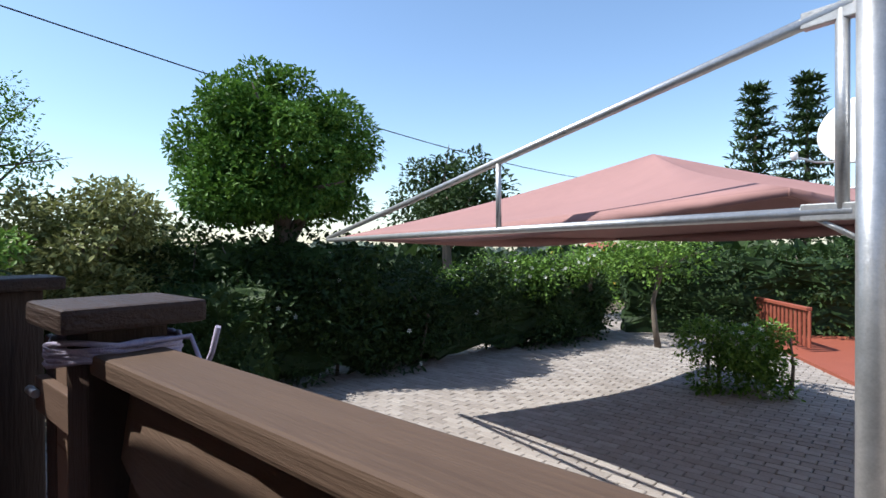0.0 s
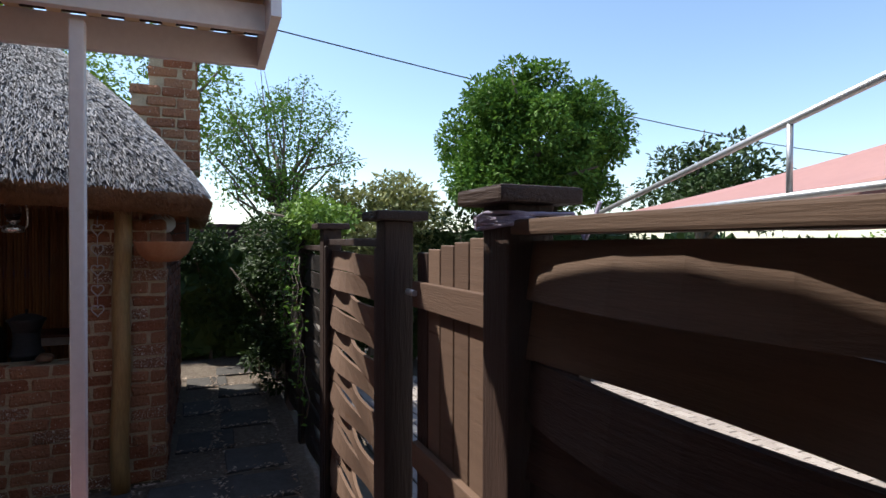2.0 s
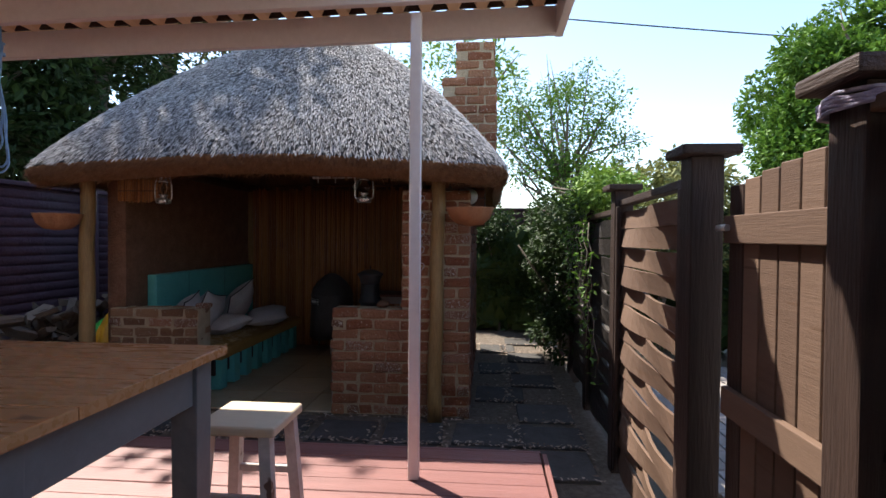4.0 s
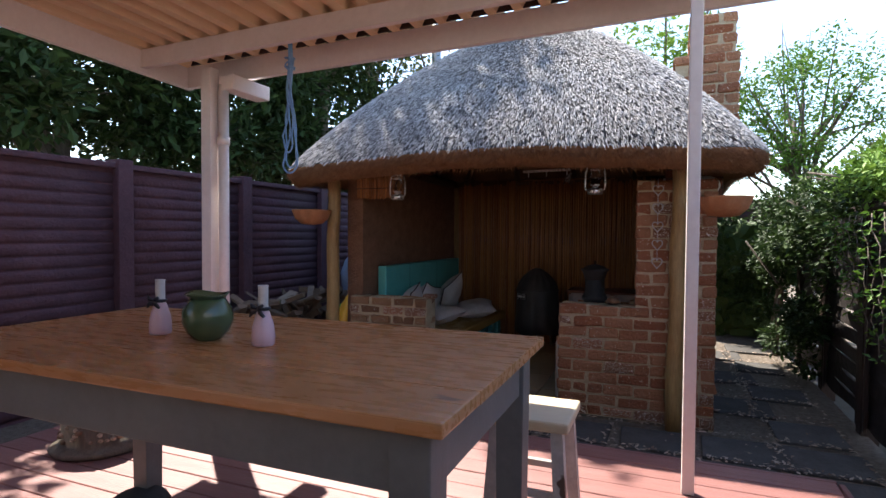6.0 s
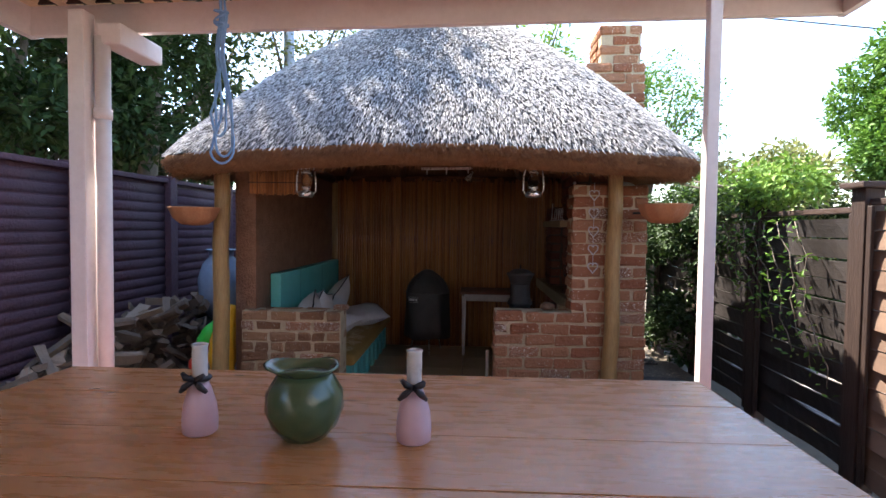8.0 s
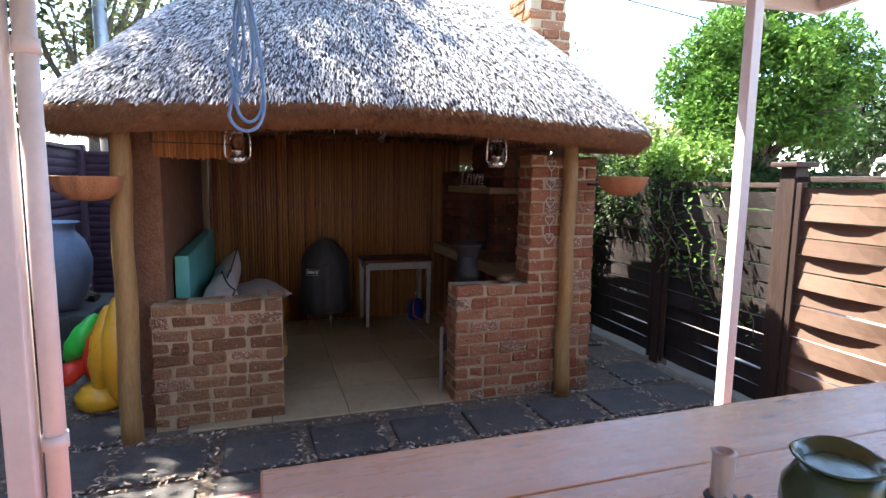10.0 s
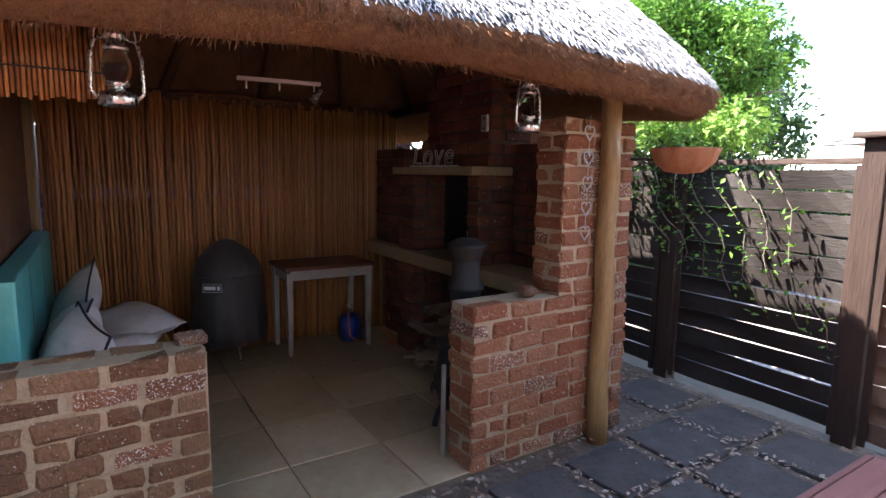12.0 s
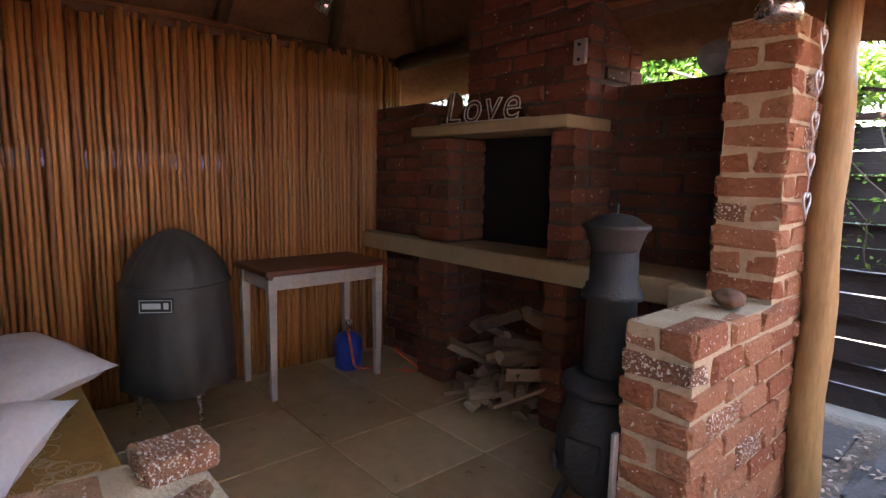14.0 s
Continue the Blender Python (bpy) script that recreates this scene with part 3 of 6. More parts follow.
# thatch: rings from the eave up to a short ridge, rounded at the corners
RIDGE = ((-5.2, -2.45, 3.52), (-5.2, -1.8, 3.52))


def eave_point(q):
    """Place on the rounded rectangle of the eave, q from 0 to 1 round it."""
    x0, x1, y0, y1 = SPAN
    rad = 0.3
    sides = [((x1, y0 + rad), (x1, y1 - rad)), ((x1 - rad, y1), (x0 + rad, y1)), ((x0, y1 - rad), (x0, y0 + rad)), ((x0 + rad, y0), (x1 - rad, y0))]
    arc = rad * math.pi / 2
    total = sum(math.dist(p, r) + arc for p, r in sides)
    s = (q % 1.0) * total
    for i, (p, r) in enumerate(sides):
        ln = math.dist(p, r)
        if s <= ln:
            return p[0] + (r[0] - p[0]) * s / ln, p[1] + (r[1] - p[1]) * s / ln
        s -= ln
        if s <= arc:
            cx, cy = ((x1 - rad, y1 - rad), (x0 + rad, y1 - rad), (x0 + rad, y0 + rad), (x1 - rad, y0 + rad))[i]
            a = i * math.pi / 2 + s / rad
            return cx + rad * math.cos(a), cy + rad * math.sin(a)
        s -= arc
    return sides[0][0]


def thatch_point(a, k, lift=0.0):
    """Angle a round the roof, k from eave (0) to ridge (1)."""
    x0, x1, y0, y1 = SPAN
    cx, cy = (x0 + x1) / 2, (y0 + y1) / 2
    ex, ey = eave_point(a / (2 * math.pi))
    ry = RIDGE[0][1] + (RIDGE[1][1] - RIDGE[0][1]) * min(1, max(0, (ey - y0 - 0.9) / (y1 - y0 - 1.8)))
    bulge = 0.075 * math.sin(math.pi * min(1, k * 1.05)) ** 0.8 + lift
    x, y = ex + (RIDGE[0][0] - ex) * k, ey + (ry - ey) * k
    corner = max(0, abs(ex - cx) / 1.72 + abs(ey - cy) / 1.76 - 1.2)
    z = 2.1 - 0.1 * corner * (1 - k) + (3.52 - 2.1) * k ** 0.93 + bulge * 0.75
    return Vector((x, y, z)) + Vector((ex - cx, ey - cy, 0)).normalized() * bulge * 0.5


def shell(ks, lift, n=96):
    return [[thatch_point(2 * math.pi * i / n, k, lift) for i in range(n)] for k in ks]


hut_roof = thing("thatched_roof", (-5.35, -2.1, 2.0), "grey weathered thatch roof with thick cut eaves", "roof", kind="structure")
ks = [i / 14 for i in range(15)]
rows = shell(ks, 0.0)
n = 96
verts = [v for row in rows for v in row]
faces = [(r * n + i, r * n + (i + 1) % n, (r + 1) * n + (i + 1) % n, (r + 1) * n + i) for r in range(len(ks) - 1) for i in range(n)]
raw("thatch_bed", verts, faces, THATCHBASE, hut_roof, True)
# thick trimmed eave and underside
cen = Vector((-5.37, -2.15, 0))
verts, faces = [], []
prof = ((0.0, 0.0), (0.012, -0.02), (0.0, -0.09), (-0.05, -0.14), (-0.28, -0.1), (-0.5, 0.06))
for d, dz in prof:
    for i in range(n):
        p = thatch_point(2 * math.pi * i / n, 0)
        o = (Vector((p.x, p.y, 0)) - cen).normalized()
        w = 0.012 * noise.noise((i * 0.7, dz * 30, 3.0))
        verts.append(p + o * (d + w) + Vector((0, 0, dz + w)))
faces = [(r * n + i, r * n + (i + 1) % n, (r + 1) * n + (i + 1) % n, (r + 1) * n + i) for r in range(len(prof) - 1) for i in range(n)]
raw("eave", verts, faces, REEDEND, hut_roof, True)
rows = shell([0.12 + 0.88 * i / 8 for i in range(9)], -0.2)
verts = [v - Vector((0, 0, 0.1)) for row in rows for v in row]
faces = [(r * n + i, r * n + (i + 1) % n, (r + 1) * n + (i + 1) % n, (r + 1) * n + i) for r in range(8) for i in range(n)]
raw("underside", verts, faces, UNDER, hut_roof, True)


def strands(count, size, seed, klo=0.0, khi=1.0):
    """Loose reed ends lying down the slope, each a thin wedge."""
    r = random.Random(seed)
    verts, faces = [], []
    for _ in range(count):
        a, k = r.uniform(0, 2 * math.pi), klo + (khi - klo) * (1 - math.sqrt(r.random()))
        # favour the flat sides evenly rather than the corners
        p = thatch_point(a, k)
        d = (thatch_point(a, max(0, k - 0.03)) - thatch_point(a, min(1, k + 0.02)))
        if d.length < 1e-4:
            continue
        d.normalize()
        s = (thatch_point(a + 0.02, k) - thatch_point(a - 0.02, k))
        if s.length < 1e-4:
            continue
        s.normalize()
        nn = s.cross(d)
        nn = nn if nn.z > 0 else -nn
        d = (d + s * r.gauss(0, 0.22) + nn * r.uniform(-0.02, 0.22)).normalized()
        ln, w = size * r.uniform(0.5, 1.3), r.uniform(0.0014, 0.0036)
        b = p + nn * r.uniform(0.0, 0.016)
        i = len(verts)
        verts += [b - s * w, b + s * w, b + nn * w * 1.6, b + d * ln - s * w * 0.7 + nn * 0.004, b + d * ln + s * w * 0.7 + nn * 0.004]
        faces += [(i, i + 2, i + 3), (i + 2, i + 4, i + 3), (i + 2, i + 1, i + 4)]
    return verts, faces


v, f = strands(120000, 0.038, 5, 0.0, 0.995)
tagged(raw("reed_strands", v, f, THATCH, hut_roof), kind="stuff")
r2 = random.Random(3)
verts, faces = [], []
for _ in range(17000):                          # hanging ends under the eave
    a = r2.uniform(0, 2 * math.pi)
    p = thatch_point(a, 0)
    o = (Vector((p.x, p.y, 0)) - cen).normalized()
    s = Vector((-o.y, o.x, 0))
    t = r2.random()
    b = p + o * (0.012 - 0.1 * t * t) + Vector((0, 0, -0.02 - 0.125 * t))
    d = (Vector((0, 0, -1)) * r2.uniform(0.2, 1) + o * r2.uniform(0.2, 0.9) + s * r2.gauss(0, 0.2)).normalized()
    ln, w = r2.uniform(0.015, 0.06), r2.uniform(0.0018, 0.004)
    i = len(verts)
    verts += [b - s * w, b + s * w, b + d * ln, b + o * w + Vector((0, 0, w))]
    faces += [(i, i + 2, i + 3), (i + 3, i + 2, i + 1)]
tagged(raw("eave_ends", verts, faces, REEDEND, hut_roof), kind="stuff")

# rafters and wall plates under the thatch
frame_hut = thing("roof_poles", (-5.3, -2.1, 2.0), "dark gum-pole rafters under the thatch", "rafters", kind="structure")
for p, q in [((-4.05, -3.7, 2.1), (-4.0, -0.6, 2.1)), ((-6.68, -3.6, 2.12), (-6.68, -0.6, 2.12)), ((-4.05, -3.55, 2.12), (-6.7, -3.5, 2.12)), ((-4.05, -0.7, 2.12), (-6.7, -0.72, 2.12))]:
    bm = bmesh.new()
    tube(bm, [p, q], 0.05, 12)
    part("wall_plate", bm, RAFTER, frame_hut)
for i in range(16):
    a = 2 * math.pi * (i + 0.5) / 16
    p0, p1 = thatch_point(a, 0.14, -0.2) - Vector((0, 0, 0.11)), thatch_point(a, 0.95, -0.2) - Vector((0, 0, 0.13))
    bm = bmesh.new()
    tube(bm, [p0, p1], 0.036, 10)
    part("rafter", bm, RAFTER, frame_hut)

# walls of the hut
bm = bmesh.new()
box(bm, -6.72, -4.26, -3.66, -3.5, 0, 2.1)
setting("wall_hut_north", bm, MUD, "brown bagged brick side wall of the hut", "wall")

low = brick_wall("wall_front_low", (FX - 0.13, -3.585), (0, 1), 0.785, GZ, 10, BROWNBRICK, MORTAR, "low wall of worn brown clinker bricks with wide joints", joint=0.024, course=0.0795)
piece("brick", BRICKS[PEBBLEBRICK.name][2], low, (FX - 0.295, -2.845, GZ + 0.804), (0, 0.02, math.pi / 2 + 0.06), (0.5, 0.95, 0.5))
# body lies behind the face, so these run the other way
brick_wall("wall_front_right", (FX - 0.025, -1.655), (0, 1), 1.095, GZ, 10, BRICK, MORTAR, "low brick wall stepping up to a tall brick pier")
brick_wall("wall_front_pier", (FX - 0.03, -1.105), (0, 1), 0.545, GZ + 0.84, 11, BRICK, MORTAR, "tall pier of worn red bricks at the hut's front")
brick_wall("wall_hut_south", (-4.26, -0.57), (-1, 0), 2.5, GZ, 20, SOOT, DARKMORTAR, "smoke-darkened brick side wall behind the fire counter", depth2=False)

# reed screen at the back
screen = thing("wall_reed_screen", (-6.66, -2.0, GZ), "back wall of upright split reeds, glossy brown", "reed screen", kind="structure")
stalks = []
for i in range(4):
    bm = bmesh.new()
    hh = 1.98 + 0.02 * i
    rr = 0.0122 + 0.0013 * i
    pts, rad = [], []
    for k in range(9):
        z = hh * k / 8
        pts += [(0.002 * math.sin(k + i), 0.003 * math.sin(1.7 * k + i), z)]
        rad += [rr * (1.2 if k % 2 == i % 2 else 0.97)]
    tube(bm, pts, rad, 8)
    stalks.append(mesh_of("reed", bm, BAMBOO))
y, far = -3.42, []
while y < -0.72:
    piece("reed", R.choice(stalks), screen, (-6.64 + R.uniform(-0.006, 0.006), y, GZ), (R.uniform(-0.003, 0.003), R.uniform(-0.003, 0.003), R.uniform(0, 6)))
    y += R.uniform(0.0255, 0.031) if R.random() > 0.06 else 0.036
# sheet added to darken the gaps between reeds, slotted for glints of light
bm = bmesh.new()
for z0, z1 in ((GZ, 1.36), (1.44, 2.1)):
    box(bm, -6.685, -6.68, -3.42, -0.72, z0, z1)
part("backing_mat", bm, REEDEND, screen)

# rolled reed blind by the front opening
blind = thing("reed_blind", (-4.25, -3.3, 1.8), "short reed blind hanging from the wall plate", "blind")
bm = bmesh.new()
for i in range(34):
    yy = -3.52 + i * 0.014
    tube(bm, [(-4.2, yy, 2.08), (-4.2 + R.uniform(-0.006, 0.006), yy, 1.79 + R.uniform(-0.01, 0.01))], 0.006, 5)
tagged(part("reeds", bm, BAMBOO, blind), kind="stuff")
bm = bmesh.new()
tube(bm, [(-4.192, -3.53, 1.88), (-4.192, -3.05, 1.88)], 0.003, 5)
part("binding", bm, DARKCORD, blind)

# stone floor tiles
tile = mesh_of("tile", bevelled(-0.247, 0.247, -0.247, 0.247, 0, 0.012, 0.004, 1), STONETILE)
for i in range(6):
    for j in range(6):
        x, y = -4.315 - i * 0.5, -3.14 + j * 0.5
        if j == 5:
            piece("tile", tile, hutfloor, (x, -0.747, GZ + 0.002), (0, 0, 0), (1, 0.56, 1))
        else:
            piece("tile", tile, hutfloor, (x, y, GZ + 0.002), (0, 0, R.choice((0, math.pi / 2, math.pi))))

# ---- fire counter with chimney ----
fire = thing("brick_barbecue", (-5.4, -0.8, GZ), "built-in brick barbecue with concrete counter and sooty firebox", "barbecue")
def block(name, x0, x1, y0, y1, z0, z1, m, mortar, lab=""):
    """Brick block: a mortar core with bricks round its two visible faces."""
    bm = bmesh.new()
    box(bm, x0 + 0.01, x1 - 0.01, y0 + 0.01, y1, z0, z1 - 0.004)
    core = part(name, bm, mortar, fire, lab)
    nn = max(1, round((z1 - z0) / 0.084))
    h = (z1 - z0) / nn
    for i in range(nn):
        z = z0 + (i + 0.5) * h
        s = x0
        first = True
        while s < x1 - 0.02:
            ln = min(0.11 if (first and i % 2) else 0.22, x1 - s)
            if x1 - s - ln < 0.06:
                ln = x1 - s
            piece("brick", R.choice(BRICKS[m.name]), core, (s + ln / 2, y0 + 0.052 + R.uniform(-0.004, 0.004), z), (R.uniform(-0.01, 0.01), 0, R.uniform(-0.012, 0.012)), ((ln - 0.012) / 0.215, 1, (h - 0.011) / 0.072))
            s += ln
            first = False
        for xs in (x0 + 0.052, x1 - 0.052) if x1 - x0 > 0.24 else (x1 - 0.052,):
            t = y0 + (0.105 if i % 2 else 0.12)
            while t < y1 - 0.03:
                ln = min(0.22, y1 - t)
                if x1 - x0 > 0.12:
                    piece("brick", R.choice(BRICKS[m.name]), core, (xs, t + ln / 2, z), (0, 0, math.pi / 2 + R.uniform(-0.012, 0.012)), ((ln - 0.012) / 0.215, 1, (h - 0.011) / 0.072))
                t += ln
    return core


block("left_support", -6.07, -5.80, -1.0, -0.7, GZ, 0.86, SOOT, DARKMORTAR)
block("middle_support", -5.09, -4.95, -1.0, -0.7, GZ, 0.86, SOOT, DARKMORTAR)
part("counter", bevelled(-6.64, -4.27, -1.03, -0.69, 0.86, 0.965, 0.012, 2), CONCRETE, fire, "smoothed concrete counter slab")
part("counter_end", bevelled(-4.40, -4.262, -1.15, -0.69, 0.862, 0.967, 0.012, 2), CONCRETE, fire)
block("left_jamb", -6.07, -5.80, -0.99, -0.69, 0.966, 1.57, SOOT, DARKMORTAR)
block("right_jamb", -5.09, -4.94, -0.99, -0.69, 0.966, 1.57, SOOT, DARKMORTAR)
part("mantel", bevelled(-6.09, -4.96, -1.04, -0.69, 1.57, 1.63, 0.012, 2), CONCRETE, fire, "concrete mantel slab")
# flat black sheet that keeps the firebox recess dark
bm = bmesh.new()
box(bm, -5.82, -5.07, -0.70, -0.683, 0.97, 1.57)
part("fireback", bm, PATCH, fire, "black fireback")
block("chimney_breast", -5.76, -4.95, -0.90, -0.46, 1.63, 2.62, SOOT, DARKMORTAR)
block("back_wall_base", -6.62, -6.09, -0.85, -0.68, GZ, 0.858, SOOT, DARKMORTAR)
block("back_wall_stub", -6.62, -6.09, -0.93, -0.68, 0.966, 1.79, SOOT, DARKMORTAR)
# stack above the thatch: bricks on all four faces
def stack(x0, x1, y0, y1, z0, n):
    bm = bmesh.new()
    box(bm, x0 + 0.012, x1 - 0.012, y0 + 0.012, y1 - 0.012, z0, z0 + n * 0.084)
    core = part("chimney", bm, MORTAR, fire, "brick chimney stack above the thatch")
    for i in range(n):
        z = z0 + (i + 0.5) * 0.084
        for (ax, b0, b1, fixed) in (("y", y0, y1, x1 - 0.052), ("y", y0, y1, x0 + 0.052), ("x", x0, x1, y0 + 0.052), ("x", x0, x1, y1 - 0.052)):
            s = b0 + (0.11 if (i % 2 == 0) == (ax == "y") else 0)
            e = b1 - (0.11 if (i % 2 == 1) == (ax == "y") else 0)
            while s < e - 0.04:
                ln = min(0.22, e - s)
                c = (fixed, s + ln / 2, z) if ax == "y" else (s + ln / 2, fixed, z)
                piece("brick", R.choice(BRICKS[BRICK.name]), core, c, (R.uniform(-0.02, 0.02), R.uniform(-0.02, 0.02), (math.pi / 2 if ax == "y" else 0) + R.uniform(-0.02, 0.02)), ((ln - 0.012) / 0.215, 1.0, 1))
                s += ln


stack(-5.35, -4.85, -0.86, -0.36, 2.3, 8)
stack(-5.35, -4.9, -0.74, -0.38, 2.972, 4)

# word made of bent wire on the mantel
cu = bpy.data.curves.new("word", "FONT")
cu.body, cu.size, cu.space_character = "Love", 0.25, 1.12
cu.fill_mode, cu.bevel_depth, cu.resolution_u, cu.shear = "NONE", 0.0032, 4, 0.22
tmp = new("wire_word", cu)
bpy.context.view_layer.update()
me = bpy.data.meshes.new_from_object(tmp)
bpy.data.objects.remove(tmp)
me.materials.append(FROST)
word = new("wire_word", me)
word.matrix_world = pose(-5.85, -0.985, 1.637, 90, 0, 3)
tagged(word, "bent-wire word Love standing on the mantel", "ornament")
bm = bmesh.new()
tube(bm, [(-5.87, -0.99, 1.636), (-5.24, -0.96, 1.636)], 0.006, 6)
solid("ornament_base", bm, FROST, "thin wire base under the word", "ornament")

# firewood under the counter and by the garden wall
def log_mesh(seed):
    r = random.Random(seed)
    bm = bmesh.new()
    n = r.choice((3, 4, 5, 6))
    ln, rad = r.uniform(0.26, 0.4), r.uniform(0.03, 0.055)
    rings = []
    ang = sorted(r.uniform(0, 2 * math.pi) for _ in range(n + 2))
    for s in (-0.5, -0.2, 0.15, 0.5):
        rings.append([bm.verts.new((s * ln, rad * r.uniform(0.8, 1.15) * math.cos(a), rad * r.uniform(0.8, 1.15) * math.sin(a))) for a in ang])
    m = len(ang)
    for a, b in zip(rings, rings[1:]):
        for k in range(m):
            bm.faces.new((a[k], a[(k + 1) % m], b[(k + 1) % m], b[k]))
    bm.faces.new(rings[0][::-1])
    bm.faces.new(rings[-1])
    return bm


LOGS = [mesh_of("log", log_mesh(i), WOODLOG) for i in range(7)]
pile = thing("firewood_pile", (-5.45, -0.9, GZ), "heap of split firewood under the concrete counter", "firewood")
for i in range(46):
    t = R.random()
    z = GZ + 0.06 + 0.5 * t * R.random()
    piece("log", R.choice(LOGS), pile, (R.uniform(-5.62, -5.18) + 0.1 * (1 - t), R.uniform(-1.12, -0.85) + 0.2 * (z - GZ), z), (R.uniform(-0.4, 0.4), R.uniform(-0.5, 0.5), math.pi / 2 + R.gauss(0, 0.5)), (0.8, 0.85, 0.85))
pile = thing("firewood_stack", (-5.0, -4.75, GZ), "long heap of dry branches and logs along the plum wall", "firewood")
for i in range(240):
    x = R.uniform(-7.2, -3.1)
    h = 0.62 * (1 - abs((x + 5.3) / 2.4) ** 2.5)
    z = GZ + 0.05 + max(0.08, h) * R.random()
    piece("log", R.choice(LOGS), pile, (x, -4.72 - 0.25 * R.random() + 0.2 * R.uniform(-1, 1) * (1 - (z - GZ)), z), (R.uniform(-0.5, 0.5), R.uniform(-0.6, 0.6), R.gauss(0.3, 0.8)), (1.1, 1, 1))

# ---- furniture in the hut ----
bench = thing("corner_bench", (-5.4, -3.0, GZ), "turquoise-framed bench with an ochre scroll-print seat pad", "bench")
part("backrest", bevelled(-6.55, -4.53, -3.485, -3.395, 0.35, 1.155, 0.01), TEAL, bench, "turquoise painted backrest")
for x in (-5.8, -5.06):
    part("backrest_joint", bevelled(x - 0.003, x + 0.003, -3.3945, -3.394, 0.55, 1.16, 0.0002, 1), DARKCORD, bench)
pad = part("seat_pad", bevelled(-6.6, -4.5, -3.39, -2.77, 0.40, 0.5, 0.03, 3), OCHRE, bench, "ochre seat pad printed with pale scrolls")
bm = bmesh.new()                                      # printed scrolls, raised thread
for i in range(170):
    cx, cy, s = R.uniform(-6.5, -4.6), R.uniform(-3.3, -2.84), R.choice((-1, 1))
    r0, a0 = R.uniform(0.018, 0.06), R.uniform(0, 6.28)
    tube(bm, [(cx + r0 * (1 - k / 24) * math.cos(a0 + s * k * 0.42), cy + r0 * (1 - k / 24) * math.sin(a0 + s * k * 0.42), 0.501) for k in range(20)], 0.0018, 4)
tagged(part("scroll_print", bm, SCROLL, pad, "pale scroll print"), kind="stuff")
for i in range(8):
    x = -6.5 + i * 0.26
    part("base_block", bevelled(x, x + 0.12, -3.3, -2.81, GZ + 0.012, 0.40, 0.008), TEAL, bench, "turquoise base block")
part("base_frame", bevelled(-6.58, -4.54, -3.3, -2.86, GZ + 0.14, 0.395, 0.008), FENCE, bench)


def pillow(loc, rot, w, h, t, cord=True):
    p = thing("pillow", loc, "plump pale linen scatter pillow with dark corded edge" if cord else "crumpled pale linen cushion lying on the bench", "pillow", "bench pillows")
    m = pose(*loc, *rot)
    n, sd = 18, R.random() * 50

    def pt(i, j, s):
        u, v = 2 * i / n - 1, 2 * j / n - 1
        k = max(0, (1 - abs(u) ** 2.4) * (1 - abs(v) ** 2.4)) ** 0.55
        pin = 1 - 0.1 * (1 - abs(u) ** 2) * abs(v) ** 3 - 0.1 * (1 - abs(v) ** 2) * abs(u) ** 3
        cr = 0.014 * noise.noise((u * 2.6 + sd, v * 2.6, s * 3.0)) + 0.008 * noise.noise((u * 7 + sd, v * 5, s))
        return m @ Vector((u * w / 2 * pin, v * h / 2 * pin, s * (t / 2 * k + cr * k)))
    verts, faces = [], []
    for s in (1, -1):
        o = len(verts)
        verts += [pt(i, j, s) for i in range(n + 1) for j in range(n + 1)]
        for i in range(n):
            for j in range(n):
                q = [o + i * (n + 1) + j, o + (i + 1) * (n + 1) + j, o + (i + 1) * (n + 1) + j + 1, o + i * (n + 1) + j + 1]
                faces.append(q if s > 0 else q[::-1])
    raw("stuffing", verts, faces, LINEN, p, True)
    if cord:
        rim = [(0, j) for j in range(n)] + [(i, n) for i in range(n)] + [(n, n - j) for j in range(n)] + [(n - i, 0) for i in range(n + 1)]
        bm = bmesh.new()
        tube(bm, [pt(i, j, 0) for i, j in rim], 0.006, 5)
        part("piping", bm, DARKCORD, p, "dark corded edge")


pillow((-4.72, -3.24, 0.73), (72, 8, 14), 0.46, 0.46, 0.22)
pillow((-5.16, -3.27, 0.72), (66, -12, 4), 0.46, 0.46, 0.22)
pillow((-5.85, -3.26, 0.74), (66, 20, -6), 0.5, 0.46, 0.22)
pillow((-6.0, -2.98, 0.59), (8, 6, 24), 0.56, 0.46, 0.18, False)
pillow((-5.32, -3.16, 0.59), (10, -6, 60), 0.5, 0.42, 0.18, False)

# covered kettle grill
gx, gy = -6.34, -2.31
grill = thing("covered_grill", (gx, gy, GZ), "kettle grill under a charcoal vinyl cover", "grill cover")
GRILL = [(0.272, 0.19), (0.268, 0.32), (0.258, 0.5), (0.247, 0.66), (0.25, 0.7), (0.243, 0.725), (0.215, 0.79), (0.17, 0.855), (0.11, 0.91), (0.06, 0.945), (0.03, 0.955), (0.001, 0.957)]


def cover_radius(a, r, z):
    """Draped skirt: eight soft folds that deepen towards the hem, flat facets between them."""
    drop = min(1.0, max(0.0, (0.72 - z) / 0.5))
    facet = 1 - 0.05 * drop * abs(math.sin(4 * a + 0.4))
    return r * facet * (1 + 0.035 * drop * math.sin(9 * a + 1.3 + 1.5 * math.sin(2 * a)) + 0.02 * math.sin(3 * a + 5 * z) + (0.03 * math.sin(16 * a) if 0.74 < z < 0.93 else 0))


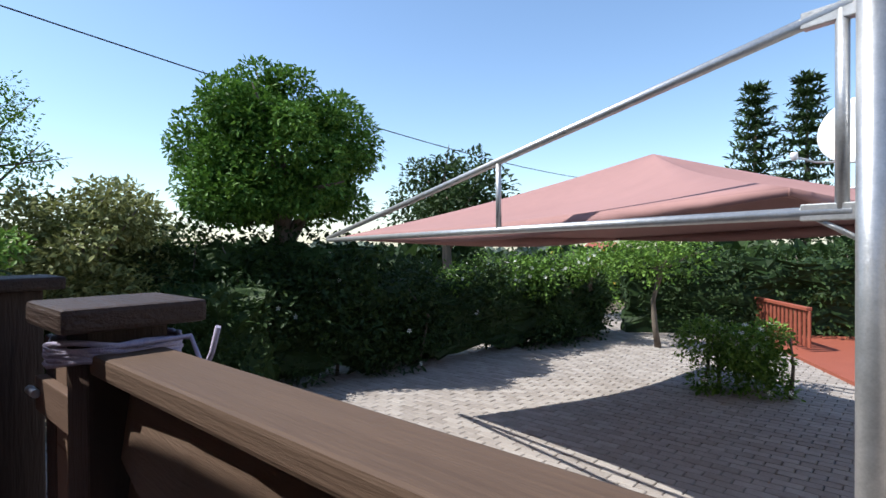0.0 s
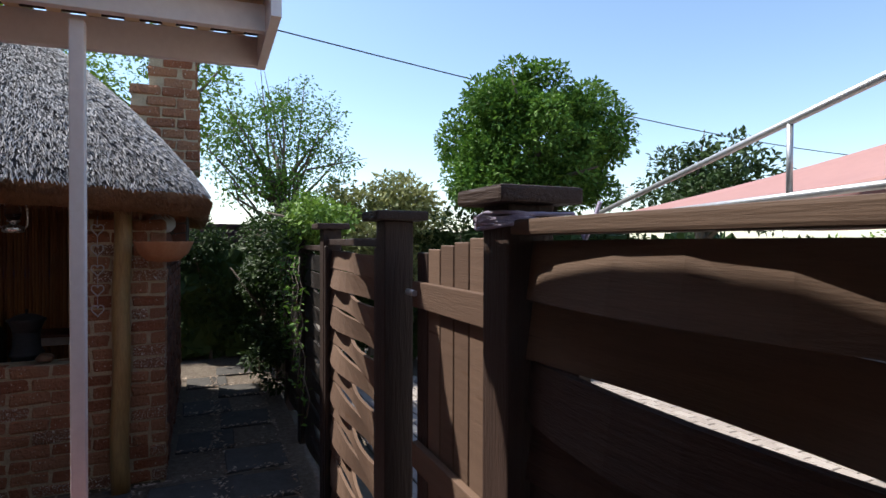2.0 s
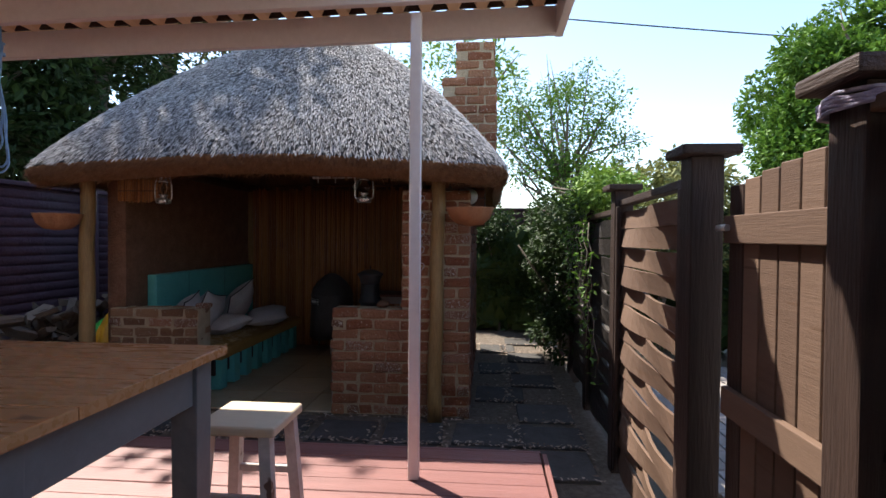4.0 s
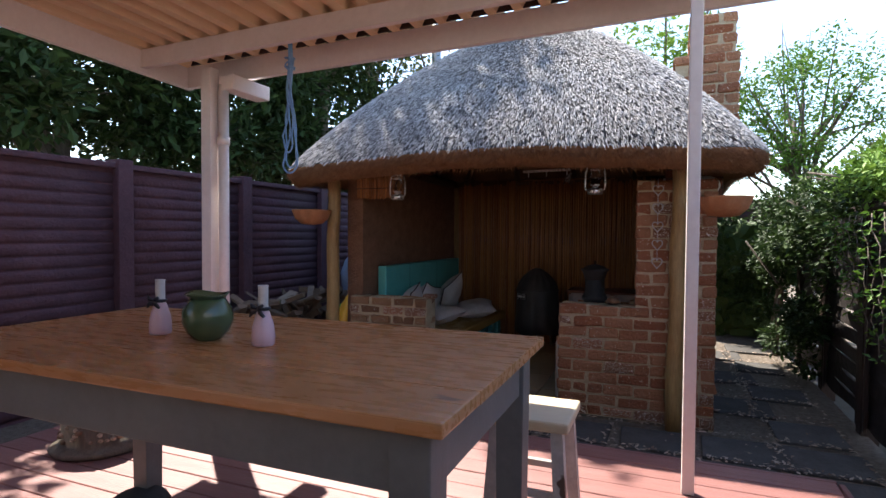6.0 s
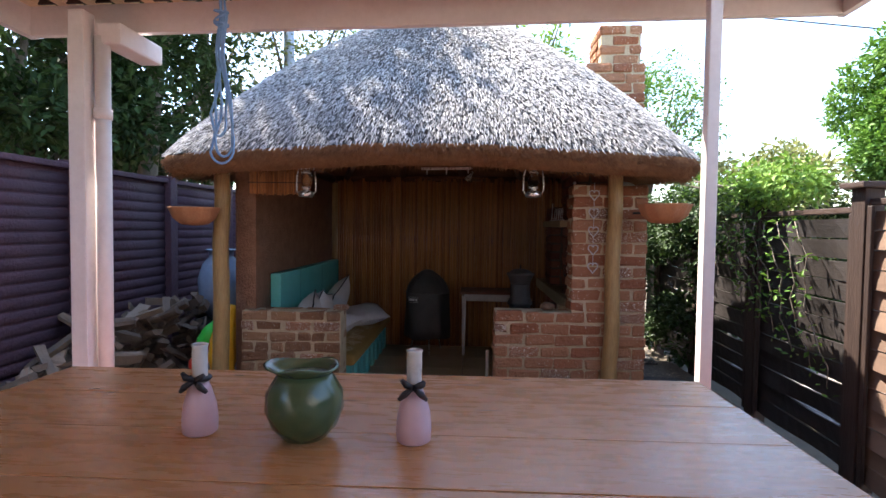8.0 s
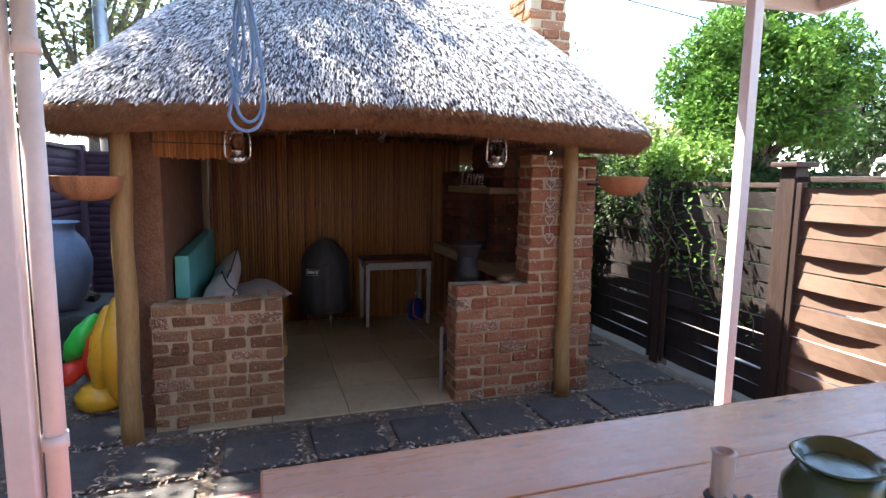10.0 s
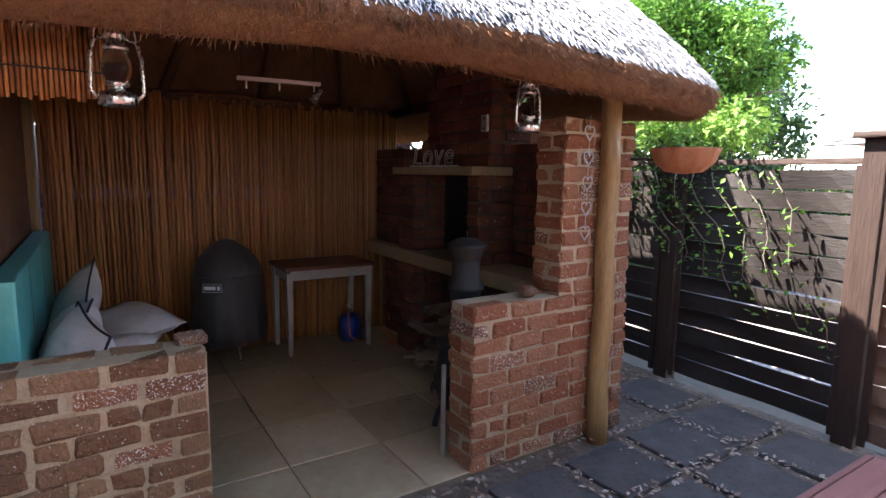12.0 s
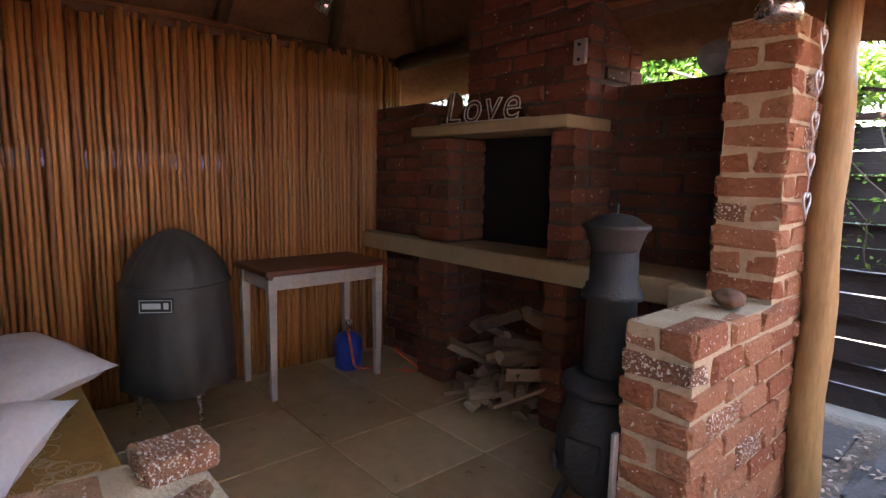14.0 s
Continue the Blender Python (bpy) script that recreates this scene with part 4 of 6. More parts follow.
bm = bmesh.new()
n = 80
rings = [[bm.verts.new((gx + cover_radius(a, r, z) * math.cos(a), gy + cover_radius(a, r, z) * math.sin(a), GZ + z + (0.014 * math.sin(4 * a) if z < 0.2 else 0))) for a in (2 * math.pi * k / n for k in range(n))] for r, z in GRILL]
for a, b in zip(rings, rings[1:]):
    for k in range(n):
        bm.faces.new((a[k], a[(k + 1) % n], b[(k + 1) % n], b[k])).smooth = True
bm.faces.new(rings[0][::-1])
part("cover", bm, COVER, grill)
bm = bmesh.new()
tube(bm, [(gx + (cover_radius(a, 0.25, 0.7) + 0.001) * math.cos(a), gy + (cover_radius(a, 0.25, 0.7) + 0.001) * math.sin(a), GZ + 0.7) for a in (2 * math.pi * k / 64 for k in range(65))], 0.006, 6)
part("seam", bm, COVER, grill)
for a in (0.2, 2.3, 4.4):
    bm = bmesh.new()
    tube(bm, [(gx + 0.2 * math.cos(a), gy + 0.2 * math.sin(a), GZ + 0.012), (gx + 0.16 * math.cos(a), gy + 0.16 * math.sin(a), GZ + 0.25)], 0.01, 8)
    part("leg", bm, CHROME, grill, "bright metal leg")
M = pose(gx + 0.21, gy - 0.142, GZ + 0.63, 90, 0, 57)
patch = part("patch", bevelled(-0.075, 0.075, -0.035, 0.035, -0.012, 0.004, 0.002, 1, M), PATCH, grill, "black patch with a pale border")
for x0, x1, y0, y1 in ((-0.07, 0.07, 0.026, 0.029), (-0.07, 0.07, -0.029, -0.026), (-0.07, -0.067, -0.026, 0.026), (0.067, 0.07, -0.026, 0.026), (-0.058, 0.022, -0.012, 0.014), (0.034, 0.056, -0.014, 0.016)):
    part("print", bevelled(x0, x1, y0, y1, 0.004, 0.006, 0.0006, 1, M), PALE, patch)


def leg_table(name, label, cat, x0, x1, y0, y1, z0, top, leg, topm, legm, planks=0, ov=0.02, th=0.03, apron=0.09, taper=0.6, axis="y"):
    t = thing(name, ((x0 + x1) / 2, (y0 + y1) / 2, z0), label, cat)
    if planks:
        w = (x1 - x0) / planks
        for i in range(planks):
            part("top_board", bevelled(x0 + i * w, x0 + (i + 1) * w - 0.0008, y0, y1, top - th, top, 0.0014 if 0 < i < planks - 1 else 0.005, 2), topm, t)
    else:
        part("tabletop", bevelled(x0, x1, y0, y1, top - th, top, 0.009, 3), topm, t)
    for x in (x0 + ov + leg / 2, x1 - ov - leg / 2):
        for y in (y0 + ov + leg / 2, y1 - ov - leg / 2):
            bm = bevelled(x - leg / 2, x + leg / 2, y - leg / 2, y + leg / 2, z0, top - th, 0.004)
            for v in bm.verts:
                k = 1 - (1 - taper) * max(0, 1 - (v.co.z - z0) / (top - th - apron - z0))
                v.co.x, v.co.y = x + (v.co.x - x) * k, y + (v.co.y - y) * k
            part("leg", bm, legm, t)
    za, zb = top - th - apron, top - th
    for y in (y0 + ov + 0.012, y1 - ov - 0.03):
        part("apron", bevelled(x0 + ov + leg, x1 - ov - leg, y, y + 0.018, za, zb, 0.003, 1), legm, t)
    for x in (x0 + ov + 0.012, x1 - ov - 0.03):
        part("apron", bevelled(x, x + 0.018, y0 + ov + leg, y1 - ov - leg, za, zb, 0.003, 1), legm, t)
    return t


leg_table("side_table", "small side table with whitewashed legs and a dark red-brown top", "table", -6.6, -6.14, -1.93, -1.17, GZ + 0.014, 0.84, 0.05, surf("red_brown_top", [(0.09, 0.03, 0.018), (0.16, 0.06, 0.035)], 3, 0.4, 0.2, stretch=(6, 0.5, 6)), WHITEWASH, apron=0.08)

# gas bottle and hose
gas = thing("gas_bottle", (-6.38, -1.3, GZ), "small blue gas bottle on the stone floor", "gas bottle")
bm = bmesh.new()
lathe(bm, [(0.07, 0.014), (0.085, 0.03), (0.09, 0.08), (0.09, 0.19), (0.075, 0.23), (0.03, 0.255), (0.001, 0.256)], (-6.38, -1.3, GZ))
part("cylinder", bm, GASBLUE, gas)
bm = bmesh.new()
lathe(bm, [(0.016, 0.25), (0.016, 0.3), (0.025, 0.3), (0.025, 0.325), (0.001, 0.327)], (-6.38, -1.3, GZ), 12)
part("valve", bm, CHROME, gas, "brass-coloured valve")
bm = bmesh.new()
tube(bm, [Vector((-6.36, -1.3, GZ + 0.29)).lerp(Vector((-6.0, -1.1, GZ + 0.2)), k / 20) + Vector((0.1 * math.sin(k * 0.5), 0.12 * math.sin(k * 0.34 + 3.3), -0.24 * math.sin(math.pi * k / 20))) for k in range(21)], 0.008, 8)
part("hose", bm, HOSE, gas, "orange rubber hose")

# pot-belly stove
sx, sy = -4.45, -1.43
stove = thing("pot_belly_stove", (sx, sy, GZ), "black cast-iron pot-belly stove with a thick collared flue", "stove")
bm = bmesh.new()
lathe(bm, [(0.12, 0.16), (0.15, 0.2), (0.165, 0.28), (0.16, 0.4), (0.135, 0.5), (0.12, 0.52)], (sx, sy, GZ), 36)
part("belly", bm, IRON, stove)
bm = bmesh.new()
lathe(bm, [(0.15, 0.52), (0.155, 0.53), (0.155, 0.55), (0.125, 0.56), (0.112, 0.575)], (sx, sy, GZ), 36)
part("top_plate", bm, IRON, stove)
bm = bmesh.new()
lathe(bm, [(0.094, 0.57), (0.086, 0.6), (0.083, 0.83), (0.1, 0.84), (0.1, 0.862), (0.09, 0.872), (0.09, 0.885), (0.08, 0.89), (0.078, 1.0)], (sx, sy, GZ), 36)
part("flue", bm, IRON, stove)
bm = bmesh.new()
lathe(bm, [(0.078, 1.0), (0.084, 1.02), (0.1, 1.065), (0.112, 1.075), (0.112, 1.087), (0.096, 1.092), (0.066, 1.112), (0.03, 1.122), (0.001, 1.124)], (sx, sy, GZ), 36)
cap = part("cap", bm, IRON, stove)
bm = bmesh.new()
tube(bm, [(sx, sy, GZ + 1.12), (sx, sy, GZ + 1.155)], 0.006, 8)
part("knob", bm, IRON, cap)
part("door", bevelled(-0.06, 0.06, -0.05, 0.05, -0.01, 0.012, 0.006, 2, pose(sx + 0.02, sy - 0.158, GZ + 0.33, 90, 0, 8)), IRON, stove)
bm = bmesh.new()
lathe(bm, [(0.035, 0), (0.035, 0.012), (0.012, 0.02), (0.001, 0.02)], (0, 0, 0), 16)
bm.transform(pose(sx - 0.1, sy - 0.135, GZ + 0.26, 90, 0, -35))
part("damper", bm, IRON, stove)
for a in (0.6, 2.2, 3.8, 5.4):
    bm = bmesh.new()
    tube(bm, [(sx + 0.1 * math.cos(a), sy + 0.1 * math.sin(a), GZ + 0.2), (sx + 0.15 * math.cos(a), sy + 0.15 * math.sin(a), GZ + 0.1), (sx + 0.17 * math.cos(a), sy + 0.17 * math.sin(a), GZ + 0.014)], [0.02, 0.016, 0.02], 8)
    part("leg", bm, IRON, stove)
solid("grate_panel", bevelled(-4.26, -4.245, -1.705, -1.682, GZ + 0.014, 0.62, 0.003, 1), GALV, "narrow galvanised strip leaning on the low brick wall", "metal strip")
bm = bmesh.new()
bmesh.ops.create_icosphere(bm, subdivisions=3, radius=0.05)
for v in bm.verts:
    v.co *= 1 + 0.25 * noise.noise(v.co * 25)
    v.co.z *= 0.6
bm.transform(pose(-4.14, -1.26, 0.98))
solid("shell_ornament", bm, RAFTER, "dark turtle-like shell lying on the brick wall", "ornament")
bm = bmesh.new()
bmesh.ops.create_icosphere(bm, subdivisions=3, radius=0.1)
for v in bm.verts:
    v.co *= 1 + 0.2 * noise.noise(v.co * 9)
    v.co.z *= 0.75
bm.transform(pose(-4.5, -0.62, 1.86))
solid("round_stone", bm, PALE, "pale rough stone resting on the side wall", "stone")
part_plate = thing("wall_plate_bracket", (-4.99, -0.93, 1.9), "small galvanised bracket plate on the chimney breast", "bracket")
part("plate", bevelled(-5.03, -4.965, -0.925, -0.904, 1.86, 1.97, 0.003, 1), GALV, part_plate)
for z in (1.88, 1.945):
    bm = bmesh.new()
    tube(bm, [(-4.997, -0.924, z), (-4.997, -0.931, z)], 0.008, 8)
    part("bolt", bm, IRON, part_plate)
# clay dish hanging over the mantel
bm = bmesh.new()
lathe(bm, [(0.001, 0.0), (0.05, 0.012), (0.075, 0.03), (0.08, 0.034), (0.07, 0.034), (0.001, 0.02)], (0, 0, 0), 24)
bm.transform(pose(-6.02, -0.72, 1.78, 90, 0, 0))
solid("clay_plate", bm, TERRA, "round terracotta plate hanging on the wall", "plate")

# track light
track = thing("track_light", (-5.65, -2.08, 2.15), "white ceiling track with a single spot lamp", "track light")
part("bar", bevelled(-0.26, 0.26, -0.018, 0.018, -0.012, 0.012, 0.003, 1, pose(-5.648, -2.08, 2.15, 0, 0, 82)), WHITEPAINT, track)
for s in (-0.2, 0.0, 0.22):
    bm = bmesh.new()
    tube(bm, [(-5.66 + s * 0.14, -2.08 + s, 2.14), (-5.66 + s * 0.14, -2.08 + s, 2.09 if s < 0.2 else 2.1)], 0.006, 8)
    part("stem", bm, WHITEPAINT, track)
for p in (((-5.7, -2.3, 2.15), (-5.7, -2.3, 2.55)), ((-5.62, -1.86, 2.15), (-5.62, -1.86, 2.55))):
    bm = bmesh.new()
    tube(bm, p, 0.004, 6)
    part("hanger", bm, DARKCORD, track)
bm = bmesh.new()
lathe(bm, [(0.012, 0.07), (0.014, 0.03), (0.02, 0.02), (0.034, -0.03), (0.03, -0.028), (0.001, -0.01)], (0, 0, 0), 18)
bm.transform(pose(-5.64, -1.85, 2.06, -30, 25, 0))
part("spot", bm, CHROME, track, "small reflector spot lamp")


# hurricane lanterns
def lantern(x, y, z):
    """z: underside of the tank."""
    t = thing("hurricane_lantern", (x, y, z), "tin hurricane lantern hanging from the eave", "lantern", "hanging lanterns")
    bm = bmesh.new()
    lathe(bm, [(0.045, 0), (0.056, 0.006), (0.058, 0.03), (0.05, 0.042), (0.024, 0.05), (0.022, 0.062), (0.034, 0.066), (0.034, 0.075)], (x, y, z), 24)
    part("tank", bm, CHROME, t)
    bm = bmesh.new()
    lathe(bm, [(0.028, 0.075), (0.042, 0.105), (0.043, 0.13), (0.03, 0.175)], (x, y, z), 20)
    part("globe", bm, GLASS, t, "clear glass globe")
    bm = bmesh.new()
    lathe(bm, [(0.036, 0.172), (0.036, 0.185), (0.026, 0.19), (0.026, 0.215), (0.03, 0.218), (0.012, 0.232), (0.012, 0.245), (0.001, 0.247)], (x, y, z), 20)
    part("chimney_cap", bm, CHROME, t)
    for s in (-1, 1):
        bm = bmesh.new()
        tube(bm, [(x, y + s * 0.05, z + 0.02), (x, y + s * 0.072, z + 0.045), (x, y + s * 0.07, z + 0.15), (x, y + s * 0.058, z + 0.2), (x, y + s * 0.026, z + 0.213)], 0.006, 8)
        part("side_tube", bm, CHROME, t)
    bm = bmesh.new()
    tube(bm, [(x, y - 0.058, z + 0.2), (x, y - 0.05, z + 0.26), (x, y, z + 0.29), (x, y + 0.05, z + 0.26), (x, y + 0.058, z + 0.2)], 0.0022, 5)
    part("bail", bm, GALV, t)
    bm = bmesh.new()
    tube(bm, [(x, y, z + 0.285), (x, y, 2.1)], 0.002, 5)
    part("wire", bm, DARKCORD, t)


lantern(-4.08, -3.05, 1.765)
lantern(-4.03, -1.39, 1.775)

# chain of wire hearts on the pier
chain = thing("heart_chain", (FX - 0.012, -0.955, 1.2), "hanging chain of rusty wire hearts", "ornament")
for i in range(5):
    z = 1.80 - i * 0.13
    bm = bmesh.new()
    tube(bm, [(FX - 0.012, -0.955 + 0.0022 * 16 * math.sin(t) ** 3, z + 0.0026 * (13 * math.cos(t) - 5 * math.cos(2 * t) - 2 * math.cos(3 * t) - math.cos(4 * t))) for t in (2 * math.pi * k / 24 for k in range(25))], 0.004, 6)
    part("heart", bm, GALV, chain)
    bm = bmesh.new()
    tube(bm, [(FX - 0.012, -0.955, z + 0.015), (FX - 0.012, -0.955, z + 0.085)], 0.0022, 5)
    part("link", bm, GALV, chain)


def wall_basket(x, y, z, leafy, s=1.0):
    t = thing("hanging_basket", (x, y, z), "shell-shaped terracotta basket fixed to the post", "basket", "hanging baskets")
    bm = bmesh.new()
    n = 44
    prof = [(0.02, -0.075), (0.09, -0.065), (0.14, -0.02), (0.165, 0.045), (0.17, 0.055), (0.155, 0.055), (0.12, 0.0), (0.01, -0.03)]
    rings = [[bm.verts.new((x + s * r * (1 + 0.035 * math.cos(11 * a)) * math.cos(a), y + s * r * (1 + 0.035 * math.cos(11 * a)) * math.sin(a), z + s * h)) for a in (2 * math.pi * k / n for k in range(n))] for r, h in prof]
    for a, b in zip(rings, rings[1:]):
        for k in range(n):
            bm.faces.new((a[k], a[(k + 1) % n], b[(k + 1) % n], b[k])).smooth = True
    bm.faces.new(rings[0][::-1])
    part("bowl", bm, TERRA, t)
    bm = bmesh.new()
    tube(bm, [(x - 0.16, y - 0.02, z), (x - 0.22, y - (0.14 if y > -2 else -0.05), z)], 0.008, 6)
    part("bracket", bm, IRON, t)


wall_basket(-3.76, -0.56, 1.67, True)
wall_basket(-3.86, -3.78, 1.62, False)

# ---- deck ----
plank = mesh_of("plank", bevelled(-0.068, 0.068, 0, 4.17, -0.02, 0.02, 0.004, 1), DECK)
for i in range(42):
    piece("plank", plank, deck, (-2.88 + i * 0.14, -4.3, DZ - 0.022 + R.uniform(-0.0015, 0.0015)), (0, R.uniform(-0.004, 0.004), 0))
part("fascia_board", bevelled(-2.985, -2.955, -4.3, -0.12, 0.05, DZ - 0.004, 0.004, 1), DECK, deck)
part("end_board", bevelled(-2.95, 2.6, -0.118, -0.09, 0.05, DZ - 0.004, 0.004, 1), DECK, deck)

leg_table("dining_table", "long oiled-pine dining table with grey-blue painted legs", "table", -1.52, -0.68, -2.93, -1.25, DZ, 1.165, 0.085, PINE, GREYPAINT, planks=4, ov=0.035, th=0.028, apron=0.13, taper=0.85)


def stool(x, y):
    t = thing("stool", (x, y, DZ), "small wooden stool with a pale seat and whitewashed legs", "stool", "deck stools")
    part("seat", bevelled(x - 0.16, x + 0.16, y - 0.16, y + 0.16, 0.755, 0.795, 0.012, 3), surf("pale_seat", [(0.5, 0.4, 0.27), (0.62, 0.52, 0.38)], 5, 0.5, 0.1, stretch=(5, 0.6, 5)), t)
    for sx2 in (-1, 1):
        for sy2 in (-1, 1):
            bm = bmesh.new()
            box(bm, -0.022, 0.022, -0.022, 0.022, 0, 0.456)
            for v in bm.verts:
                k = 1 - v.co.z / 0.456
                v.co.x += x + sx2 * (0.125 + 0.03 * k)
                v.co.y += y + sy2 * (0.115 + 0.03 * k)
                v.co.z += DZ
            part("leg", bm, WHITEWASH, t)
        part("stretcher", bevelled(x + sx2 * 0.14 - 0.01, x + sx2 * 0.14 + 0.01, y - 0.12, y + 0.12, 0.5, 0.53, 0.003, 1), WHITEWASH, t)
    return t


stool(-1.98, -1.38)

# jug and bottles on the table
jug = thing("green_jug", (-1.1, -2.15, 1.165), "round green-glazed jug with a rolled lip", "jug")
bm = bmesh.new()
lathe(bm, [(0.035, 0.0), (0.045, 0.004), (0.068, 0.03), (0.082, 0.065), (0.08, 0.1), (0.062, 0.13), (0.056, 0.14), (0.05, 0.14), (0.055, 0.12), (0.07, 0.07), (0.001, 0.02)], (-1.1, -2.15, 1.165), 40)
jb = part("body", bm, GREENGLAZE, jug)
bm = bmesh.new()
lathe(bm, [(0.05, 0.139), (0.057, 0.1405), (0.064, 0.15), (0.072, 0.156), (0.066, 0.158), (0.055, 0.147), (0.05, 0.139)], (-1.1, -2.15, 1.165), 40)
for v in bm.verts:
    if v.co.z > 1.3:
        a = math.atan2(v.co.y + 2.15, v.co.x + 1.1)
        k = (v.co.z - 1.3) / 0.03
        w = max(0, math.cos(a + 1.57)) ** 6
        v.co.y -= 0.022 * w * k
        v.co.z += 0.006 * math.sin(3 * a + 1) * k
part("rim", bm, GREENGLAZE, jug, "rolled lip with a pouring spout")
jug.location.x += 0.03
jug.scale = (0.87, 0.87, 0.87)


def bottle(x, y):
    t = thing("ribbon_bottle", (x, y, 1.165), "frosted lilac bottle with a black ribbon bow", "bottle", "table bottles")
    bm = bmesh.new()
    lathe(bm, [(0.028, 0), (0.033, 0.004), (0.034, 0.03), (0.031, 0.06), (0.022, 0.09), (0.0165, 0.105)], (x, y, 1.165), 28)
    part("body", bm, PINKSAND, t)
    bm = bmesh.new()
    lathe(bm, [(0.0165, 0.105), (0.0145, 0.12), (0.0145, 0.175), (0.0165, 0.18), (0.012, 0.182), (0.011, 0.12), (0.001, 0.115)], (x, y, 1.165), 24)
    part("neck", bm, FROST, t, "pale frosted neck")
    bm = bmesh.new()
    tube(bm, [(x + 0.0175 * math.cos(a), y + 0.0175 * math.sin(a), 1.165 + 0.112) for a in (2 * math.pi * k / 20 for k in range(21))], 0.005, 6)
    for dy, dz in ((-0.026, -0.022), (0.026, -0.022), (-0.022, 0.016), (0.022, 0.014)):
        tube(bm, [(x + 0.02, y, 1.277), (x + 0.03, y + dy * 0.6, 1.277 + dz * 0.5), (x + 0.026, y + dy, 1.277 + dz)], [0.004, 0.007, 0.004], 5)
    part("ribbon", bm, RIBBON, t, "black ribbon bow")
    t.scale = (0.95, 0.95, 0.93)


bottle(-1.07, -1.948)
bottle(-1.08, -2.352)
# dark pot under the table end and a pebble-clad drum by the deck's edge
bm = bmesh.new()
lathe(bm, [(0.08, 0), (0.12, 0.02), (0.13, 0.08), (0.1, 0.14), (0.085, 0.15), (0.001, 0.15)], (-1.36, -2.8, DZ), 28)
solid("black_pot", bm, IRON, "dark glazed pot standing on the deck under the table", "pot")
drum = thing("pebble_drum", (-1.92, -3.78, DZ), "low round planter clad in pale pebbles", "planter")
bm = bmesh.new()
lathe(bm, [(0.24, 0), (0.25, 0.02), (0.24, 0.03), (0.19, 0.05), (0.19, 0.26), (0.17, 0.27), (0.16, 0.24), (0.001, 0.2)], (-1.92, -3.78, DZ), 32)
part("tub", bm, BARK, drum)
bm = bmesh.new()
for i in range(120):
    a, zz = R.uniform(0, 6.28), R.uniform(0.06, 0.25)
    m = pose(-1.92 + 0.192 * math.cos(a), -3.78 + 0.192 * math.sin(a), DZ + zz) @ Matrix.Diagonal((0.018, 0.018, 0.014, 1))
    bmesh.ops.create_icosphere(bm, subdivisions=1, radius=R.uniform(0.7, 1.1), matrix=m)
tagged(part("pebbles", bm, LITTER, drum, "pale pebbles"), kind="stuff")

# blue rope looped over the beam
rope = thing("hanging_rope", (-2.52, -2.95, 1.82), "blue rope hung in loops from the patio beam", "rope")
for i, (dy, zlow, w) in enumerate(((0.0, 1.83, 0.055), (0.01, 1.86, 0.04), (-0.01, 1.95, 0.03))):
    bm = bmesh.new()
    pts = [(-2.5, -2.96 + dy, RZ + 0.02)]
    for k in range(9):
        z = 2.5 - (2.5 - zlow - 0.1) * k / 8
        pts.append((-2.5 + 0.008 * math.sin(k * 1.4 + i), -2.96 + dy + 0.012 * math.sin(k * 1.1 + i) - w * (k / 8) ** 2 * 0.9, z))
    for k in range(1, 10):
        a = math.pi + math.pi * k / 10
        pts.append((-2.5, -2.96 + dy + w * math.cos(a), zlow + 0.07 + 0.07 * math.sin(a)))
    for k in range(9):
        z = zlow + 0.1 + (2.5 - zlow - 0.1) * k / 8
        pts.append((-2.49 + 0.008 * math.sin(k * 1.2 + i), -2.95 + dy + w * (1 - k / 8) ** 2 * 0.9 + 0.008 * math.sin(k), z))
    tube(bm, pts, 0.0055, 7)
    part("strand", bm, BLUEROPE, rope)
bm = bmesh.new()
tube(bm, [(-2.5 + 0.022 * math.cos(a), -2.96 + 0.03 * math.sin(a), 2.42 + a * 0.004 + 0.02 * math.sin(a * 0.5)) for a in (k * 0.5 for k in range(40))], 0.005, 6)
part("knot", bm, BLUEROPE, rope)

# yard slabs: rows of square pavers
slabs = thing("slab_path", (-3.5, -1.5, GZ), "square dark slate-grey slabs set in gravel", "paving", kind="structure")
slab = [mesh_of("slab", bevelled(-0.218, 0.218, -0.212, 0.212, -0.03, 0.012, 0.012, 2), PAVER) for _ in range(2)]
for i in range(9):
    for j in range(-4, 9):
        x, y = -3.25 - i * 0.5, 0.02 - j * 0.5 + 0.18 * (i % 2)
        if (x < -3.72 and -3.65 < y < -0.4) or y > 0.15 or y < -4.4:
            continue
        piece("slab", R.choice(slab), slabs, (x + R.uniform(-0.015, 0.015), y + R.uniform(-0.015, 0.015), GZ - 0.004 + R.uniform(-0.004, 0.004)), (R.uniform(-0.006, 0.006), R.uniform(-0.006, 0.006), R.uniform(-0.06, 0.06)))
for j in range(9):
    piece("slab", slab[0], slabs, (-3.72 + R.uniform(-0.01, 0.01), -0.15 - j * 0.5 + 0.2, GZ - 0.004), (0, 0, R.uniform(-0.05, 0.05)), (0.9, 1, 1))
